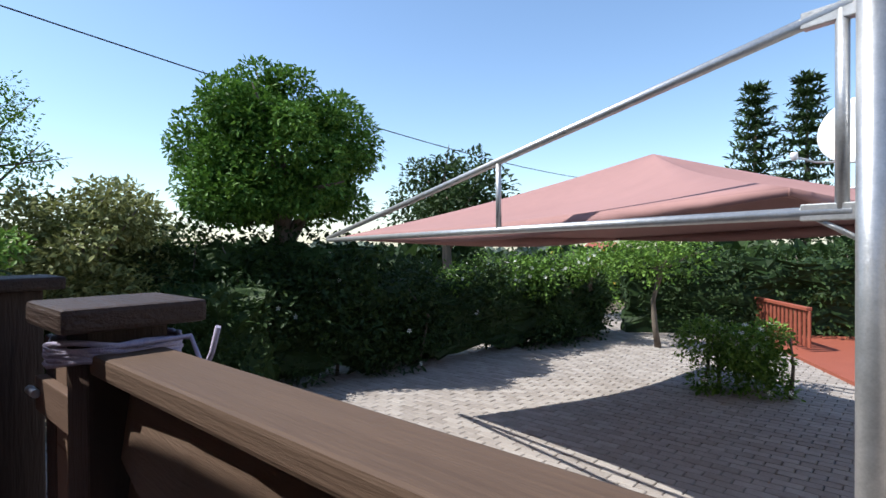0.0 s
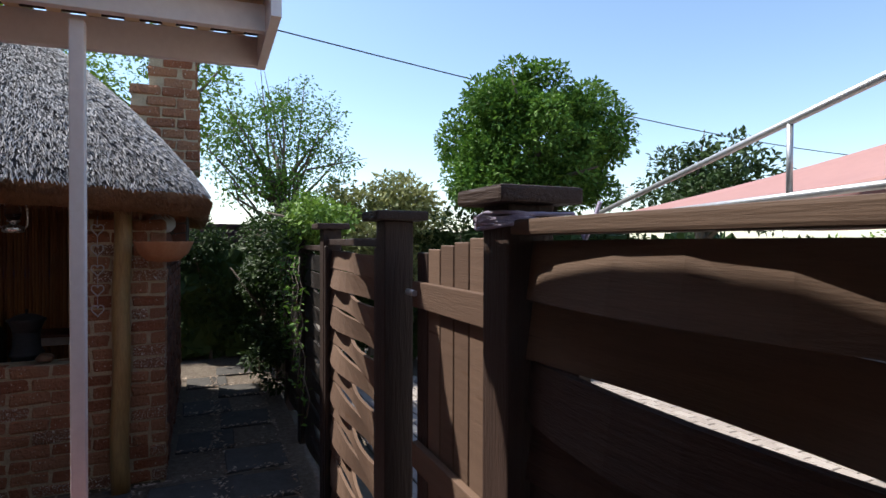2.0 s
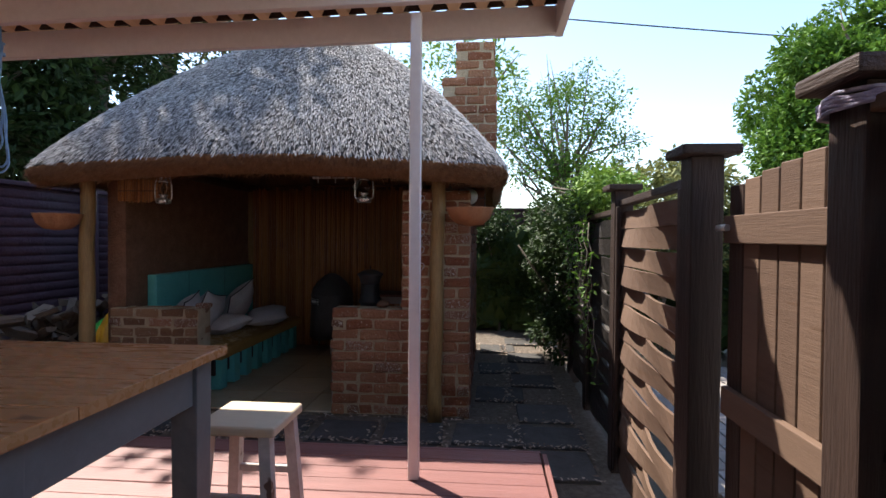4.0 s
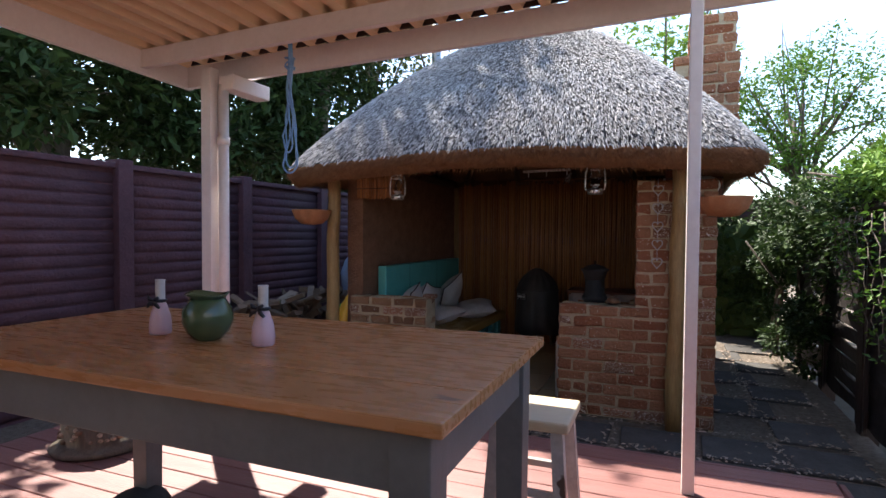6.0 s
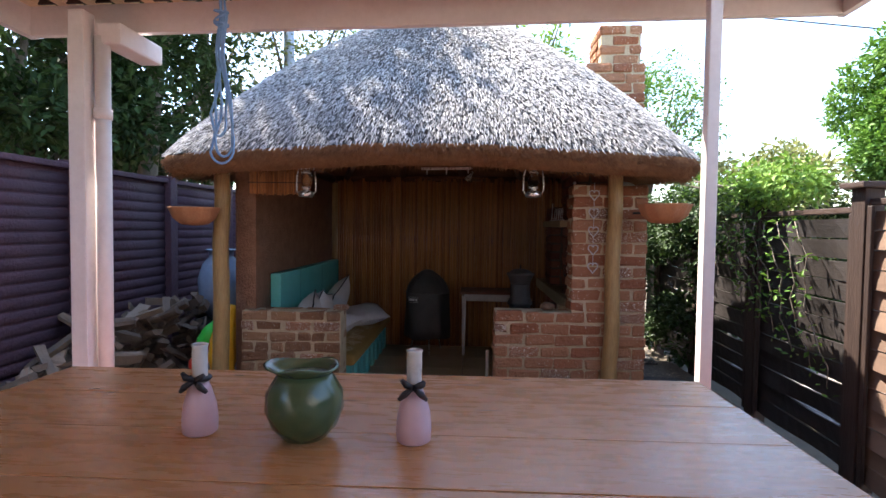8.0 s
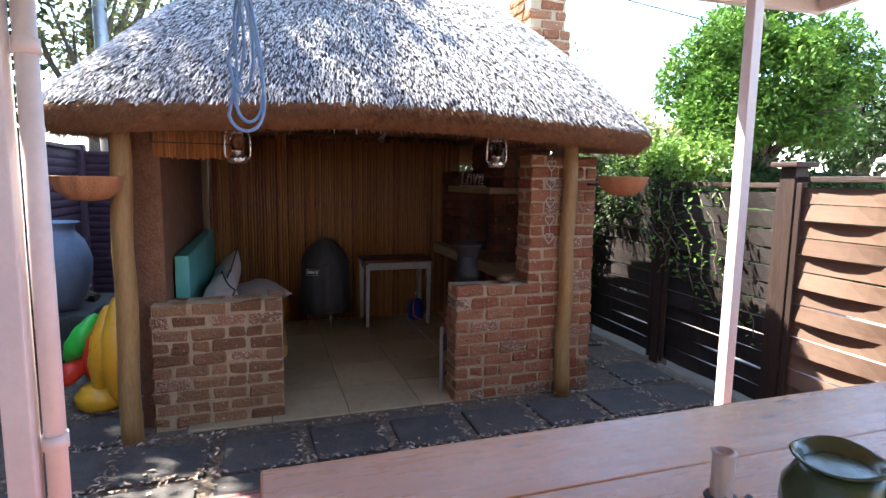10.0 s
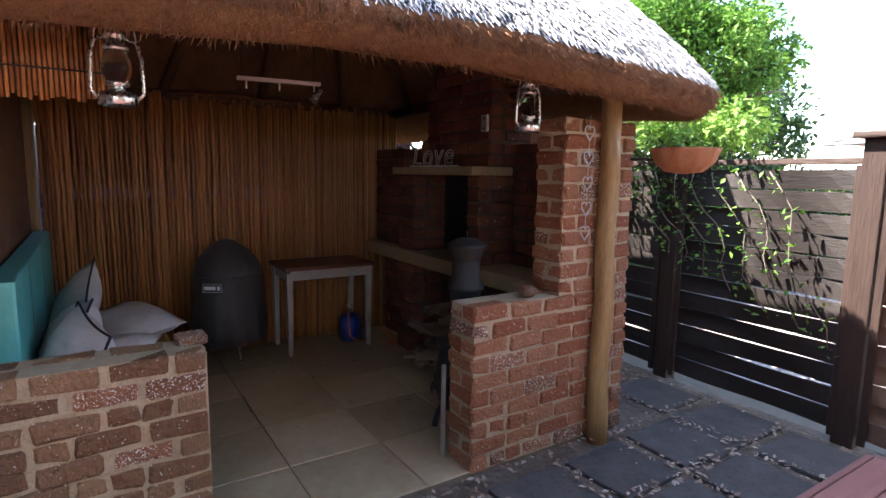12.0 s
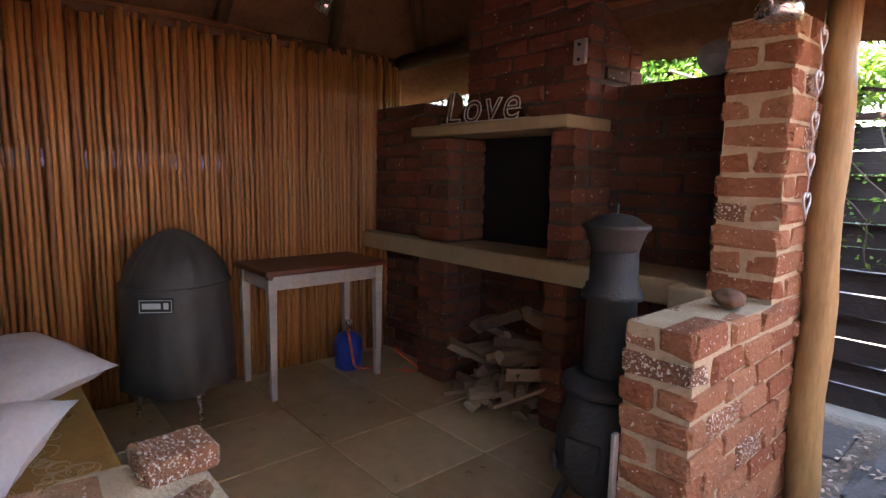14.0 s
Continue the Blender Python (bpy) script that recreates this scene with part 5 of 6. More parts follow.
# dry leaves and pebbles in the joints
verts, faces = [], []
r3 = random.Random(11)
for _ in range(20000):
    x, y = r3.uniform(-7, -3.0), r3.uniform(-4.6, 0.25)
    if -6.7 < x < -4.02 and -3.6 < y < -0.55:
        continue
    fx, fy = ((-3.0 - x) % 0.5) / 0.5, ((0.27 - y) % 0.5) / 0.5
    if min(fx, 1 - fx, fy, 1 - fy) > 0.09 and r3.random() < 0.975:
        continue
    s, a = r3.uniform(0.008, 0.024), r3.uniform(0, 6.28)
    z = GZ + 0.012 + r3.uniform(0, 0.006)
    c, q = math.cos(a) * s, math.sin(a) * s
    i = len(verts)
    verts += [(x - c, y - q, z), (x + q * 0.5, y - c * 0.5, z + r3.uniform(0, 0.008)), (x + c, y + q, z + r3.uniform(0, 0.012)), (x - q * 0.5, y + c * 0.5, z + r3.uniform(0, 0.008))]
    faces += [(i, i + 1, i + 2), (i, i + 2, i + 3)]
tagged(raw("leaf_litter", verts, faces, LITTER), "dry leaf litter scattered over the slabs", "litter", kind="stuff")

# raised bed with a tall blue pot, and a blow-up toy beside the hut
bm = bmesh.new()
lathe(bm, [(0.1, 0), (0.16, 0.06), (0.24, 0.3), (0.25, 0.46), (0.2, 0.62), (0.13, 0.7), (0.13, 0.76), (0.17, 0.78), (0.15, 0.79), (0.1, 0.74), (0.001, 0.6)], (-6.1, -4.62, GZ + 0.38), 32)
solid("tall_pot", bm, BLUEPOT, "tall blue-grey ceramic pot standing on a block", "pot")
bm = bevelled(-6.4, -5.8, -4.9, -4.35, GZ - 0.05, GZ + 0.382, 0.02)
solid("plinth", bm, PAVER, "rough concrete block under the pot", "plinth")
toy = thing("inflatable_toy", (-4.7, -4.05, GZ), "yellow, orange, red and green blow-up pool toy", "pool toy")
for nm, m, a, b, w in (("yellow_arm", TOYYELLOW, (-4.55, -3.86, 0.2), (-4.66, -3.86, 0.86), 0.085), ("yellow_arm", TOYYELLOW, (-4.62, -3.98, 0.24), (-4.7, -3.92, 0.8), 0.08),
                       ("red_arm", TOYRED, (-4.74, -4.06, 0.3), (-4.78, -3.96, 0.72), 0.075), ("green_fin", TOYGREEN, (-4.78, -4.2, 0.42), (-4.8, -4.02, 0.72), 0.075), ("red_fin", TOYRED, (-4.72, -4.24, 0.3), (-4.76, -4.1, 0.42), 0.07)):
    a, b = Vector(a), Vector(b)
    bm = bmesh.new()
    ks = [k / 12 for k in range(13)]
    tube(bm, [a.lerp(b, k) + Vector((0.07 * math.sin(math.pi * k), 0, 0)) for k in ks], [w * (0.12 + 0.88 * math.sin(math.pi * (0.04 + 0.92 * k)) ** 0.6) * (1 + 0.05 * math.sin(k * 22)) for k in ks], 14)
    part(nm, bm, m, toy)
bm = bmesh.new()
lathe(bm, [(0.13, 0.0), (0.17, 0.04), (0.17, 0.1), (0.12, 0.16), (0.001, 0.18)], (-4.68, -3.98, GZ), 24)
part("base_cushion", bm, TOYYELLOW, toy)

# ---- plants ----
def leaves(pts, size, seed, droop=0.2, ratio=0.5):
    """Folded leaves at the given (place, outward) pairs."""
    r = random.Random(seed)
    verts, faces = [], []
    for p, o in pts:
        d = Vector((r.gauss(0, 1), r.gauss(0, 1), r.gauss(0, 0.7))) + o * 0.9 - Vector((0, 0, droop))
        d.normalize()
        s = d.cross(Vector((r.gauss(0, 0.6), r.gauss(0, 0.6), 1))).normalized()
        nn = s.cross(d)
        ln = size * r.uniform(0.6, 1.3)
        w = ln * ratio * 0.5
        i = len(verts)
        verts += [p, p + d * ln * 0.5 + s * w + nn * w * 0.4, p + d * ln, p + d * ln * 0.5 - s * w + nn * w * 0.4]
        faces += [(i, i + 1, i + 2), (i, i + 2, i + 3)]
    return verts, faces


def clump_points(clumps, n, seed, fill=0.45):
    """Points in balls of leaves; each clump is (centre, radius, squash)."""
    r = random.Random(seed)
    tot = sum(c[1] ** 2 for c in clumps)
    out = []
    for c, rad, sq in clumps:
        for _ in range(max(3, int(n * rad ** 2 / tot))):
            o = Vector((r.gauss(0, 1), r.gauss(0, 1), r.gauss(0, 1))).normalized()
            k = rad * (1 - fill * r.random() ** 1.6) * (1 + 0.25 * noise.noise(o * 2.2 + c))
            out.append((c + Vector((o.x, o.y, o.z * sq)) * k, o))
    return out


def crown_clumps(c, rx, ry, rz, m, rad, seed, bottom=-0.5):
    r = random.Random(seed)
    out = []
    for i in range(m):
        o = Vector((r.gauss(0, 1), r.gauss(0, 1), r.gauss(0, 1))).normalized()
        o.z = max(o.z, bottom)
        k = r.uniform(0.55, 0.95)
        out.append((Vector(c) + Vector((o.x * rx, o.y * ry, o.z * rz)) * k, rad * r.uniform(0.65, 1.25), 0.8))
    return out


def tree(name, base, c, rx, ry, rz, leaf_n, size, leafm, label, seed, clumps=34, rad=0.5, trunk=0.12, limbs=7, cat="tree", fill=0.6):
    r = random.Random(seed)
    t = thing(name, base, label, cat)
    cl = crown_clumps(c, rx, ry, rz, clumps, rad, seed)
    bm = bmesh.new()
    b, top = Vector(base), Vector(c)
    tube(bm, [b + (top - b) * k + Vector((0.05 * math.sin(k * 7 + seed), 0.05 * math.cos(k * 5 + seed), 0)) for k in (0, 0.25, 0.5, 0.75, 1.0)], [trunk * (1.2 - 0.75 * k) for k in (0, 0.25, 0.5, 0.75, 1.0)], 9)
    part("trunk", bm, BARK, t)
    for cc, rr, _ in cl[:limbs]:
        bm = bmesh.new()
        a = b + (top - b) * r.uniform(0.45, 0.85)
        mid = a.lerp(cc, 0.5) + Vector((r.gauss(0, 0.12), r.gauss(0, 0.12), 0.1))
        tube(bm, [a, mid, cc, cc + (cc - mid) * 0.5], [trunk * 0.45, trunk * 0.3, trunk * 0.15, trunk * 0.05], 6)
        part("limb", bm, BARK, t)
    v, f = leaves(clump_points(cl, leaf_n, seed, fill), size, seed + 1)
    tagged(raw("crown", v, f, leafm, t), kind="stuff")
    return t


def hedge(name, p, q, w, z0, z1, leaf_n, size, leafm, label, seed, flowers=0, petal=None, cat="hedge", rad=0.32, core=False):
    r = random.Random(seed)
    t = thing(name, (*((Vector(p) + Vector(q)) / 2).to_2d(), z0), label, cat)
    p, q = Vector((*p, 0)), Vector((*q, 0))
    d = (q - p)
    s = Vector((-d.y, d.x, 0)).normalized()
    m = max(22, int(d.length * (z1 - z0) * 9))
    cl = [(p + d * r.random() + s * r.uniform(-w, w) + Vector((0, 0, z0 + (z1 - z0 - rad * 0.6) * r.random() ** 0.7)), rad * r.uniform(0.6, 1.25), 0.85) for _ in range(m)]
    pts = clump_points(cl, leaf_n, seed)
    v, f = leaves(pts, size, seed + 1)
    tagged(raw("foliage", v, f, leafm, t), kind="stuff")
    if core:                                  # dark filler core standing in for shade inside the foliage
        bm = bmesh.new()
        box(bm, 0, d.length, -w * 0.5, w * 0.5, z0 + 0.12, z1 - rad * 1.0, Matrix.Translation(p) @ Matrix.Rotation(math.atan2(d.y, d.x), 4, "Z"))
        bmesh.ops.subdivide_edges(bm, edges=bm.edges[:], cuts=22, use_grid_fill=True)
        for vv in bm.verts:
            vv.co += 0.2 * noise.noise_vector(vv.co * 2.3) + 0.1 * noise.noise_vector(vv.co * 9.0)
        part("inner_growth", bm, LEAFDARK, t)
    for i in range(max(3, int(d.length * 1.2))):
        bm = bmesh.new()
        a = p + d * r.random() + s * r.uniform(-w, w) * 0.6 + Vector((0, 0, z0 - 0.05))
        tube(bm, [a, a + Vector((r.gauss(0, 0.1), r.gauss(0, 0.1), (z1 - z0) * 0.5)), a + Vector((r.gauss(0, 0.2), r.gauss(0, 0.2), (z1 - z0) * 0.85))], [0.03, 0.02, 0.008], 6)
        part("stem", bm, BARK, t)
    if flowers:
        vs, fs = [], []
        for pp, o in r.sample(pts, flowers * 3):
            if o.z < -0.1 or len(fs) > flowers * 5:
                continue
            c = pp + o * 0.05
            a0 = o.orthogonal().normalized()
            b0 = o.cross(a0)
            for k in range(5):
                a = 2 * math.pi * k / 5
                e, g = a0 * math.cos(a) + b0 * math.sin(a), a0 * math.cos(a + 0.6) + b0 * math.sin(a + 0.6)
                i = len(vs)
                vs += [c, c + e * 0.034 + o * 0.012, c + g * 0.034 + o * 0.012]
                fs.append((i, i + 1, i + 2))
        tagged(raw("flowers", vs, fs, petal, t), kind="stuff")
    return t


tree("round_tree", (-7.2, 4.35, 0), (-7.2, 4.4, 3.1), 1.36, 1.36, 1.42, 60000, 0.085, LEAF, "broad round-crowned tree with glossy deep green leaves", 21, 150, 0.33, 0.16, fill=0.35)
tree("olive_bush", (-7.4, 1.9, 0), (-7.4, 1.9, 1.75), 1.1, 0.9, 1.0, 14000, 0.085, LEAFOLIVE, "feathery olive-green bush with upright shoots", 22, 40, 0.34, 0.06, 9, "bush")
tree("olive_bush", (-9.6, 3.6, 0), (-9.6, 3.6, 1.6), 1.2, 0.9, 0.9, 5000, 0.07, LEAFOLIVE, "feathery olive-green bush behind the round tree", 23, 26, 0.34, 0.06, 6, "bush")
tree("wispy_tree", (-8.4, 0.9, 0), (-8.3, 0.7, 3.0), 1.05, 1.1, 1.15, 9000, 0.06, LEAF, "open tree with thin wandering branches and small leaves", 24, 70, 0.3, 0.06, 34, fill=0.9)
tree("garden_tree", (-11.5, 13.0, -0.5), (-11.5, 13.0, 3.4), 2.6, 2.2, 1.6, 7000, 0.2, LEAFDARK, "spreading dark tree beyond the driveway", 25, 36, 0.7, 0.18)
# dense trees behind the plum wall; last two raised high to shade the thatch
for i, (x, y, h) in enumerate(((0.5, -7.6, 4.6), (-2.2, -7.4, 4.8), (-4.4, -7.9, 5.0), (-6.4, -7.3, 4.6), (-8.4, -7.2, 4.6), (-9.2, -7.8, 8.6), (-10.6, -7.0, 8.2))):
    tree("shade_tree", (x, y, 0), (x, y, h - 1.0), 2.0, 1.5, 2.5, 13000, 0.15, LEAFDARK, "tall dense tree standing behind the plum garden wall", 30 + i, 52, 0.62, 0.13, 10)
for i, (x, y, h) in enumerate(((-10.6, -5.4, 4.8), (-11.6, -3.2, 5.0), (-11.2, -1.2, 4.9))):
    tree("light_tree", (x, y, 0), (x, y, h - 0.6), 1.7, 1.6, 1.5, 3600, 0.11, LEAFLIGHT if i else LEAFOLIVE, "airy tree with sunlit yellow-green leaves behind the hut", 40 + i, 34, 0.5, 0.14, 14, fill=0.8)
bm = bmesh.new()
tube(bm, [(-9.6, -5.0, 0), (-9.55, -5.0, 5.5)], 0.09, 12)
solid("utility_pole", bm, GALV, "grey utility pole rising behind the thatched hut", "pole")
# creeper coloured dark for shade, its top shoots pale for sun
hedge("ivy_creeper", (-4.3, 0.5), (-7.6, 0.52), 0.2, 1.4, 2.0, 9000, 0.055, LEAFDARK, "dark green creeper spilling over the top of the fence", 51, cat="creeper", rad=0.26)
hedge("ivy_creeper", (-4.0, 0.55), (-6.4, 0.6), 0.16, 1.75, 2.1, 3500, 0.055, LEAFLIGHT, "fresh shoots along the top of the fence, in sunlit-toned leaves", 64, cat="creeper", rad=0.17)
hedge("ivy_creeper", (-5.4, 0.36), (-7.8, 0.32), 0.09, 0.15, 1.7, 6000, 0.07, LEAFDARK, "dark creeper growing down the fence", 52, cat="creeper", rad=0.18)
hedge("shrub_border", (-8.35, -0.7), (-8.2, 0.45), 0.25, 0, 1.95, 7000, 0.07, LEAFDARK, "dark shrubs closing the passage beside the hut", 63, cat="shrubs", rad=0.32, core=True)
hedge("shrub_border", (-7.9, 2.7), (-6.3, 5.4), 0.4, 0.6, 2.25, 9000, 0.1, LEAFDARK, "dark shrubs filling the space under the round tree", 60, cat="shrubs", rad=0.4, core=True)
# unseen crown set towards the sun to throw dapple on the thatch
tree("thatch_shader_tree", (-8.0, -6.8, 0), (-7.6, -5.95, 7.8), 1.5, 1.4, 1.2, 4200, 0.17, LEAFDARK, "tall airy tree added out of view to shade the thatch", 47, 30, 0.5, 0.14, 12, fill=0.9)
# hanging tendrils
tend = thing("creeper_tendrils", (-4.3, 0.25, 1.5), "thin trailing creeper stems with small leaves", "creeper")
pts = []
for i in range(7):
    x0 = -4.75 + i * 0.17
    line = [Vector((x0 + 0.05 * math.sin(k + i) + 0.04 * k, 0.27 - 0.02 * (k % 2), 1.62 - 0.1 * k * (0.6 + 0.08 * i))) for k in range(10)]
    bm = bmesh.new()
    tube(bm, line, 0.004, 5)
    part("stem", bm, BARK, tend)
    for p in line:
        pts += [(p + Vector((R.gauss(0, 0.03), R.gauss(0, 0.015), R.gauss(0, 0.03))), Vector((0, -1, 0))) for _ in range(5)]
v, f = leaves(pts, 0.045, 9)
tagged(raw("tendril_leaves", v, f, LEAF, tend), kind="stuff")
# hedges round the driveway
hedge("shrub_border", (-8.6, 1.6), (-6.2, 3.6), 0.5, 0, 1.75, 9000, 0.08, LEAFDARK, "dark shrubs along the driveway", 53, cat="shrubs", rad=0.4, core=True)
# hedge face in shade-dark leaves, its top in the lighter sunlit tone
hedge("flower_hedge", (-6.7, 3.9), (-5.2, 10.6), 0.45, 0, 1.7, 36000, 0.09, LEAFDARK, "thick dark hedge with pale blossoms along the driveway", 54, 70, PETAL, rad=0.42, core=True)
hedge("sunlit_tone_hedge", (-6.2, 6.6), (-4.6, 11.2), 0.4, 1.0, 1.72, 6000, 0.08, LEAFLIGHT, "hedge top with white blossoms, in sunlit-toned leaves", 55, 90, PETAL, rad=0.3)
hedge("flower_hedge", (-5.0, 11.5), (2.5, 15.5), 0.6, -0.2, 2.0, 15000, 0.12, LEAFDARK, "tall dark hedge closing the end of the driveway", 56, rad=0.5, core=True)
hedge("lemon_bush", (-7.5, 12.5), (-5.0, 13.8), 0.5, 0.4, 2.0, 2600, 0.12, LEAFLIGHT, "yellow-flowering bush beyond the hedge", 57, 60, YELLOWPETAL, rad=0.5)
tree("slim_tree", (-3.75, 9.9, 0), (-3.7, 9.9, 1.7), 0.9, 0.9, 0.5, 2600, 0.09, LEAFLIGHT, "slim pale-stemmed tree at the end of the hedge", 58, 20, 0.35, 0.05, 8)
hedge("flowering_bush", (-2.3, 7.35), (-1.35, 7.85), 0.36, 0, 0.95, 6500, 0.07, LEAFLIGHT, "bushy green shrub with small white flowers", 59, 40, PETAL, "bush", 0.26)


def pine(x, y, z0, h, seed):
    r = random.Random(seed)
    t = thing("norfolk_pine", (x, y, z0), "tall tiered norfolk pine in the distance", "pine")
    bm = bmesh.new()
    tube(bm, [(x, y, z0), (x, y, z0 + h)], [0.22, 0.02], 8)
    part("trunk", bm, BARK, t)
    pts = []
    for k in range(15):
        z = z0 + h * (0.22 + 0.76 * k / 14)
        ln = 2.0 * (1 - k / 15.5) + 0.25
        for j in range(7):
            a = 2 * math.pi * j / 7 + k * 0.5 + r.uniform(-0.15, 0.15)
            for m in range(40):
                u = r.random()
                pts.append((Vector((x + ln * u * math.cos(a) + r.gauss(0, 0.05), y + ln * u * math.sin(a) + r.gauss(0, 0.05), z + 0.28 * u * u + r.gauss(0, 0.05))), Vector((math.cos(a), math.sin(a), 0.5))))
    v, f = leaves(pts, 0.38, seed, 0, 0.3)
    tagged(raw("foliage", v, f, LEAFDARK, t), kind="stuff")


pine(-6.7, 31.0, -1.0, 10.6, 61)
pine(-4.6, 31.6, -1.0, 10.8, 62)

# ---- driveway side ----
r4 = random.Random(5)
drive = thing("road_driveway", (-2.5, 7, 0), "driveway of pale interlocking concrete blocks", "driveway", kind="structure")
blk = [mesh_of("block", bevelled(-0.108, 0.108, -0.052, 0.052, -0.03, 0.0, 0.007, 1), DRIVE) for _ in range(2)]
verts, faces = [], []
cnt = 0
for j in range(140):
    for i in range(60):
        x, y = -6.4 + i * 0.222 + 0.111 * (j % 2), 1.0 + j * 0.11
        if x > 2.4:
            continue
        if x > -5.0 and x < -0.6 and 3.6 < y < 5.3 and cnt < 290:
            piece("block", r4.choice(blk), drive, (x, y, 0.012 + r4.uniform(-0.003, 0.003)), (r4.uniform(-0.01, 0.01), r4.uniform(-0.01, 0.01), r4.uniform(-0.03, 0.03)))
            cnt += 1
            continue
        z = 0.012 + r4.uniform(-0.003, 0.003)
        o = len(verts)
        for zz, s in ((z - 0.03, 1.0), (z - 0.006, 1.0), (z, 0.93)):
            verts += [(x - 0.106 * s, y - 0.05 * s, zz), (x + 0.106 * s, y - 0.05 * s, zz), (x + 0.106 * s, y + 0.05 * s, zz), (x - 0.106 * s, y + 0.05 * s, zz)]
        for b in (0, 4):
            faces += [(o + b + k, o + b + (k + 1) % 4, o + b + 4 + (k + 1) % 4, o + b + 4 + k) for k in range(4)]
        faces.append((o + 8, o + 9, o + 10, o + 11))
tagged(raw("blocks", verts, faces, DRIVE, drive), kind="stuff")

# cantilever carport with a peaked shade cloth
P1, T1 = Vector((-0.15, 2.27, 0)), Vector((-4.85, 3.54, 0))
P2, T2 = Vector((1.03, 6.64, 0)), Vector((-3.67, 7.9, 0))
port = thing("shade_carport", (0.4, 4.4, 0), "galvanised cantilever carport with a dusty pink shade cloth", "carport")
for P, T in ((P1, T1), (P2, T2)):
    bm = bmesh.new()
    tube(bm, [P, P + Vector((0, 0, 3.1))], 0.045, 20)
    post = part("post", bm, GALV, port)
    low0, tip, up0 = P + Vector((0, 0, 2.02)), T + Vector((0, 0, 1.96)), P + Vector((0, 0, 2.72))
    u = (T - P).normalized()
    for nm, a, b, rr in (("lower_arm", low0 + u * 0.05, tip, 0.023), ("upper_arm", up0 + u * 0.05, tip + Vector((0, 0, 0.02)), 0.023)):
        bm = bmesh.new()
        tube(bm, [a, b], rr, 12)
        part(nm, bm, GALV, port)
    k = 0.4
    a, b = low0.lerp(tip, k), up0.lerp(tip, k)
    bm = bmesh.new()
    tube(bm, [a, b], 0.018, 10)
    part("strut", bm, GALV, port)
    bm = bmesh.new()
    tube(bm, [low0 + u * 0.085, up0 + u * 0.085], 0.022, 12)
    part("sleeve", bm, GALV, port)
    for z in (2.02, 2.70):
        part("clamp", bevelled(-0.075, 0.12, -0.02, 0.02, -0.03, 0.03, 0.004, 1, Matrix.Translation(P + Vector((0, 0, z))) @ Matrix.Rotation(math.atan2(u.y, u.x), 4, "Z") @ Matrix.Translation((0.09, 0, 0))), GALV, port)
    bm = bmesh.new()
    tube(bm, [low0 + u * 0.2, low0 + Vector((0, 0, -0.09)) + u * 0.045], 0.01, 8)
    part("stay", bm, GALV, port)
cA, cB, cC, cD = T1 + Vector((0.15, 0.05, 1.99)), P1 + Vector((-0.25, 0.12, 2.12)), P2 + Vector((-0.25, -0.1, 2.12)), T2 + Vector((0.15, -0.05, 1.98))
apex = Vector((-1.95, 5.1, 2.74))
verts, faces = [], []
N = 14
for a, b in ((cA, cB), (cB, cC), (cC, cD), (cD, cA)):
    o = len(verts)
    for i in range(N + 1):
        for j in range(N + 1):
            e = a.lerp(b, j / N)
            mid = (a + b) / 2
            e = e.lerp(Vector((apex.x, apex.y, e.z)), 0.13 * math.sin(math.pi * j / N))
            p = e.lerp(apex, i / N)
            p.z -= 0.12 * math.sin(math.pi * i / N) * (0.4 + 0.6 * math.sin(math.pi * j / N))
            verts.append(p)
    for i in range(N):
        for j in range(N):
            q = o + i * (N + 1) + j
            faces.append((q, q + 1, q + N + 2, q + N + 1))
cloth = raw("shade_cloth", verts, faces, SAIL, port, True)
cloth.modifiers.new("weld", "WELD").merge_threshold = 0.002
cloth.modifiers.new("thick", "SOLIDIFY").thickness = 0.004
for a, b in ((cA, cB), (cB, cC), (cC, cD), (cD, cA)):                 # hem hanging below the edge
    verts, faces = [], []
    for j in range(N + 1):
        e = a.lerp(b, j / N)
        e = e.lerp(Vector((apex.x, apex.y, e.z)), 0.13 * math.sin(math.pi * j / N))
        verts += [e, e - Vector((0, 0, 0.03 + 0.09 * math.sin(math.pi * j / N)))]
    faces = [(2 * j, 2 * j + 1, 2 * j + 3, 2 * j + 2) for j in range(N)]
    hm = raw("hem", verts, faces, SAIL, port, True)
    hm.modifiers.new("thick", "SOLIDIFY").thickness = 0.006

# satellite dish on its mast
dish = thing("satellite_dish", (-0.72, 9.0, 0), "white satellite dish on a grey mast", "satellite dish")
bm = bmesh.new()
lathe(bm, [(0.001, 0.0), (0.2, 0.02), (0.36, 0.065), (0.46, 0.11), (0.465, 0.105), (0.36, 0.055), (0.001, -0.012)], (0, 0, 0), 36)
bm.transform(look((-0.72, 9.0, 3.35), (0.6, 14.0, 1.9)))
part("reflector", bm, DISH, dish)
bm = bmesh.new()
tube(bm, [(-0.72, 9.08, 0), (-0.72, 9.08, 3.35)], 0.03, 10)
part("mast", bm, GALV, dish)
bm = bmesh.new()
tube(bm, [(-0.75, 8.95, 2.95), (-1.15, 8.6, 2.95), (-1.35, 8.45, 3.02)], 0.015, 8)
arm = part("feed_arm", bm, GALV, dish)
bm = bmesh.new()
lathe(bm, [(0.03, 0), (0.045, 0.05), (0.045, 0.1), (0.001, 0.11)], (-1.37, 8.43, 2.98), 14)
part("feed_horn", bm, DISH, arm)

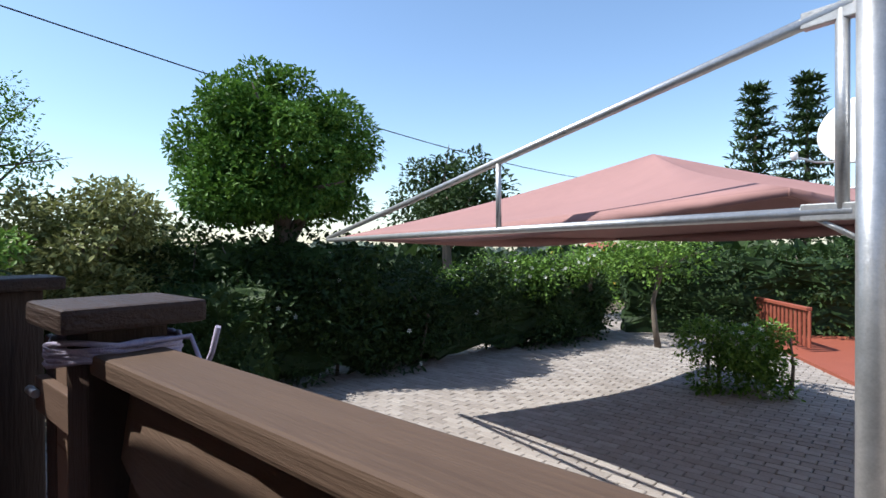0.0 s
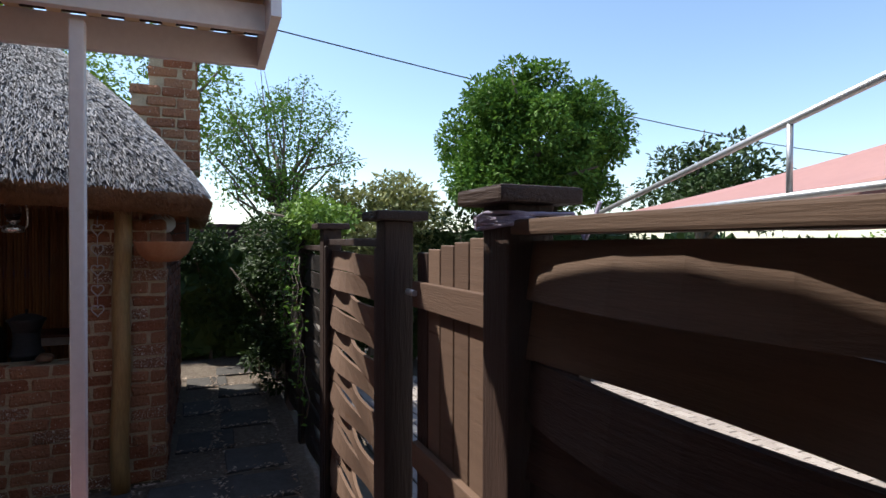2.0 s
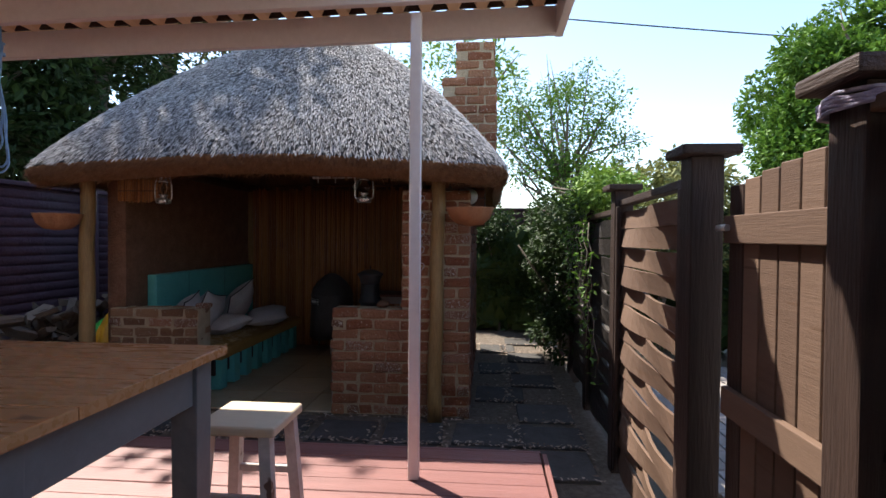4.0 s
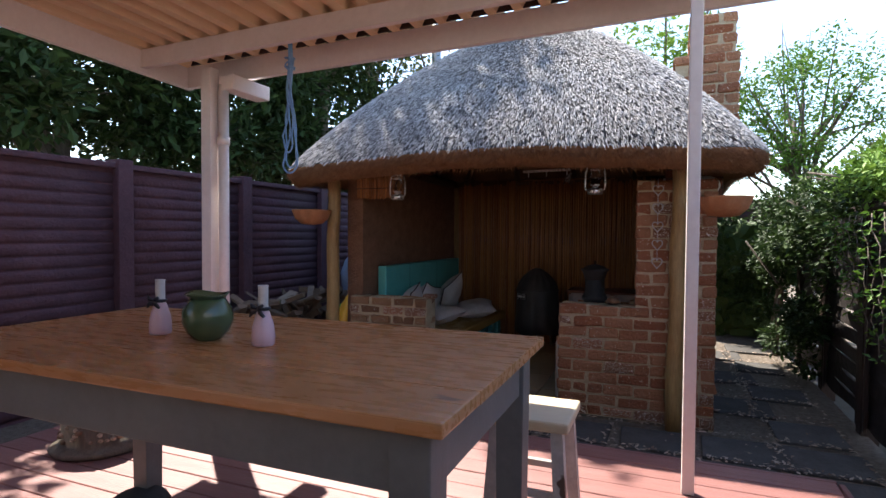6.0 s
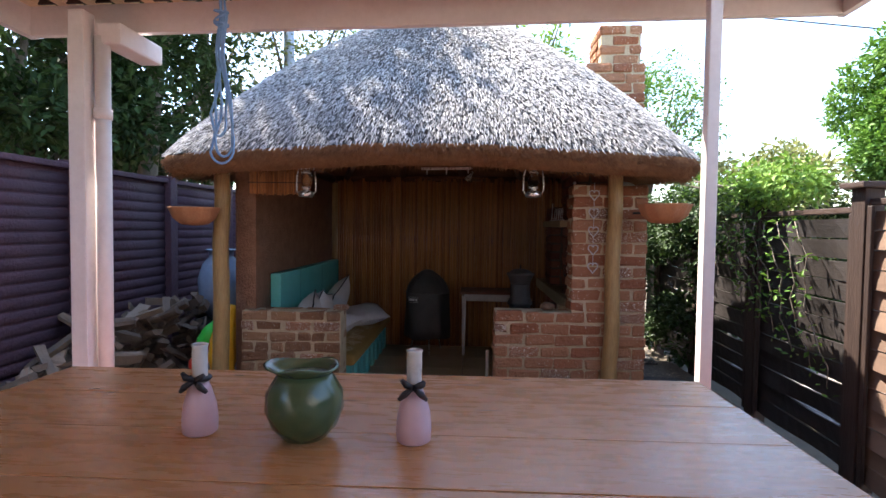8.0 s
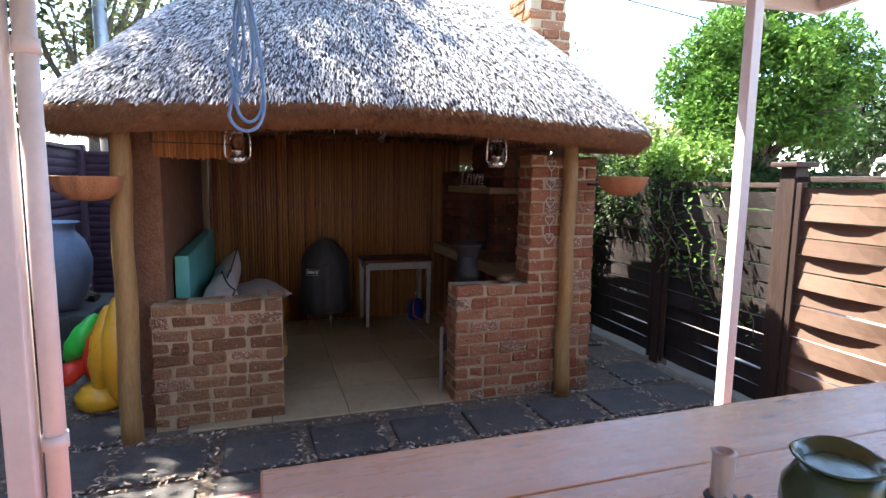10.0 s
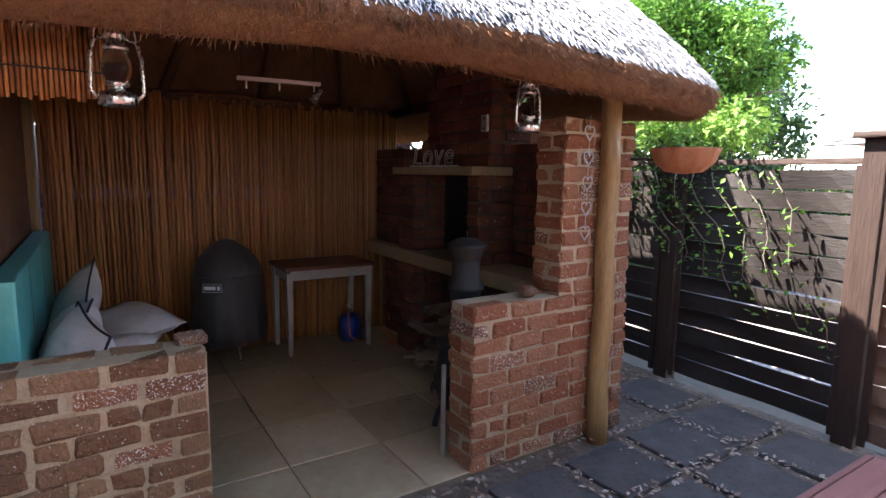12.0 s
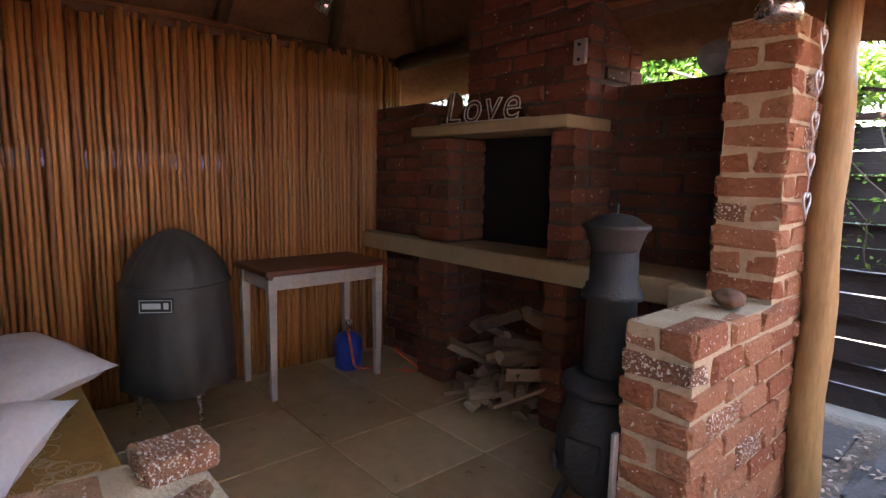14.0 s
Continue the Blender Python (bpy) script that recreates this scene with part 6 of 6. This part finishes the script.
# red garden deck with balusters
gd = thing("garden_deck", (-1, 12.5, -0.2), "red-brown timber deck with a slatted balustrade", "deck", kind="structure")
bm = bmesh.new()
vs = [bm.verts.new((x, y, z)) for z in (-0.1, 0.06) for x, y in ((-3.4, 13.4), (-2.8, 15.2), (0.8, 17.0), (2.5, 11.0), (-0.6, 8.6))]
bm.faces.new(vs[:5][::-1])
bm.faces.new(vs[5:])
for k in range(5):
    bm.faces.new((vs[k], vs[(k + 1) % 5], vs[5 + (k + 1) % 5], vs[5 + k]))
part("platform", bm, REDDECK, gd)
slat = mesh_of("baluster", bevelled(-0.04, 0.04, -0.012, 0.012, 0, 0.62, 0.004, 1), REDDECK)
for a, b in (((-1.55, 10.9), (-3.4, 13.4)), ((-3.4, 13.4), (-2.8, 15.2)), ((-2.8, 15.2), (0.8, 17.0))):
    a, b = Vector((*a, 0.06)), Vector((*b, 0.06))
    d = b - a
    rz = math.atan2(d.y, d.x)
    n2 = int(d.length / 0.14)
    for k in range(n2 + 1):
        piece("baluster", slat, gd, a + d * (k / n2) + Vector((0, 0, 0.06)), (0, 0, rz))
    part("handrail", bevelled(0, d.length, -0.05, 0.05, 0.68, 0.74, 0.008, 1, pose(a.x, a.y, 0.06, 0, 0, math.degrees(rz))), REDDECK, gd)
hedge("flowering_bush", (-2.6, 13.6), (-2.2, 13.8), 0.2, 0.06, 0.7, 900, 0.07, LEAFOLIVE, "small grey-green bush on the red deck", 71, cat="bush", rad=0.22)

# overhead cable
bm = bmesh.new()
a, b = Vector((-9.0, -0.6, 5.25)), Vector((-9.5, 34.0, 5.5))
tube(bm, [a.lerp(b, k / 24) - Vector((0, 0, 1.2 * math.sin(math.pi * k / 24))) for k in range(25)], 0.012, 6)
solid("overhead_cable", bm, DARKCORD, "thin black overhead cable", "cable")

# far wooded hills, some roofs
def ridge(name, dist, a0, a1, zlow, zhigh, n, size, mat, seed, label):
    r = random.Random(seed)
    pts = []
    for _ in range(n):
        a = r.uniform(a0, a1)
        d = dist * r.uniform(0.8, 1.2)
        top = zlow + (zhigh - zlow) * (0.6 + 0.4 * noise.noise((a * 6, seed, 0)))
        z = zlow + (top - zlow) * r.random() ** 0.5
        pts.append((Vector((-d * math.sin(a), d * math.cos(a), z)), Vector((0, 0, 1))))
    v, f = leaves(pts, size, seed, 0, 0.8)
    ob = raw(name, v, f, mat)
    tagged(ob, label, "woods", kind="stuff")


ridge("near_woods", 24, 0.05, 1.45, -1.5, 3.1, 13000, 0.7, LEAFDARK, 81, "dark garden trees beyond the hedge")
ridge("far_woods", 75, -0.3, 1.7, -4, 2.6, 9000, 1.8, HILL, 82, "hazy wooded hillside in the distance")
bm = bmesh.new()
box(bm, -29.0, -26.0, 55, 59, -3, 0.9)
h1 = thing("far_house", (-27.5, 57, -3), "small white house among far trees", "house")
part("wall", bm, PLASTER, h1)
bm = bmesh.new()
for pq in (((-29.2, 54.8, 0.9), (-25.8, 54.8, 0.9), (-25.8, 57, 1.8), (-29.2, 57, 1.8)), ((-29.2, 59.2, 0.9), (-25.8, 59.2, 0.9), (-25.8, 57, 1.8), (-29.2, 57, 1.8))):
    bm.faces.new([bm.verts.new(p) for p in pq])
rf = part("roof", bm, REDDECK, h1)
rf.modifiers.new("thick", "SOLIDIFY").thickness = 0.1
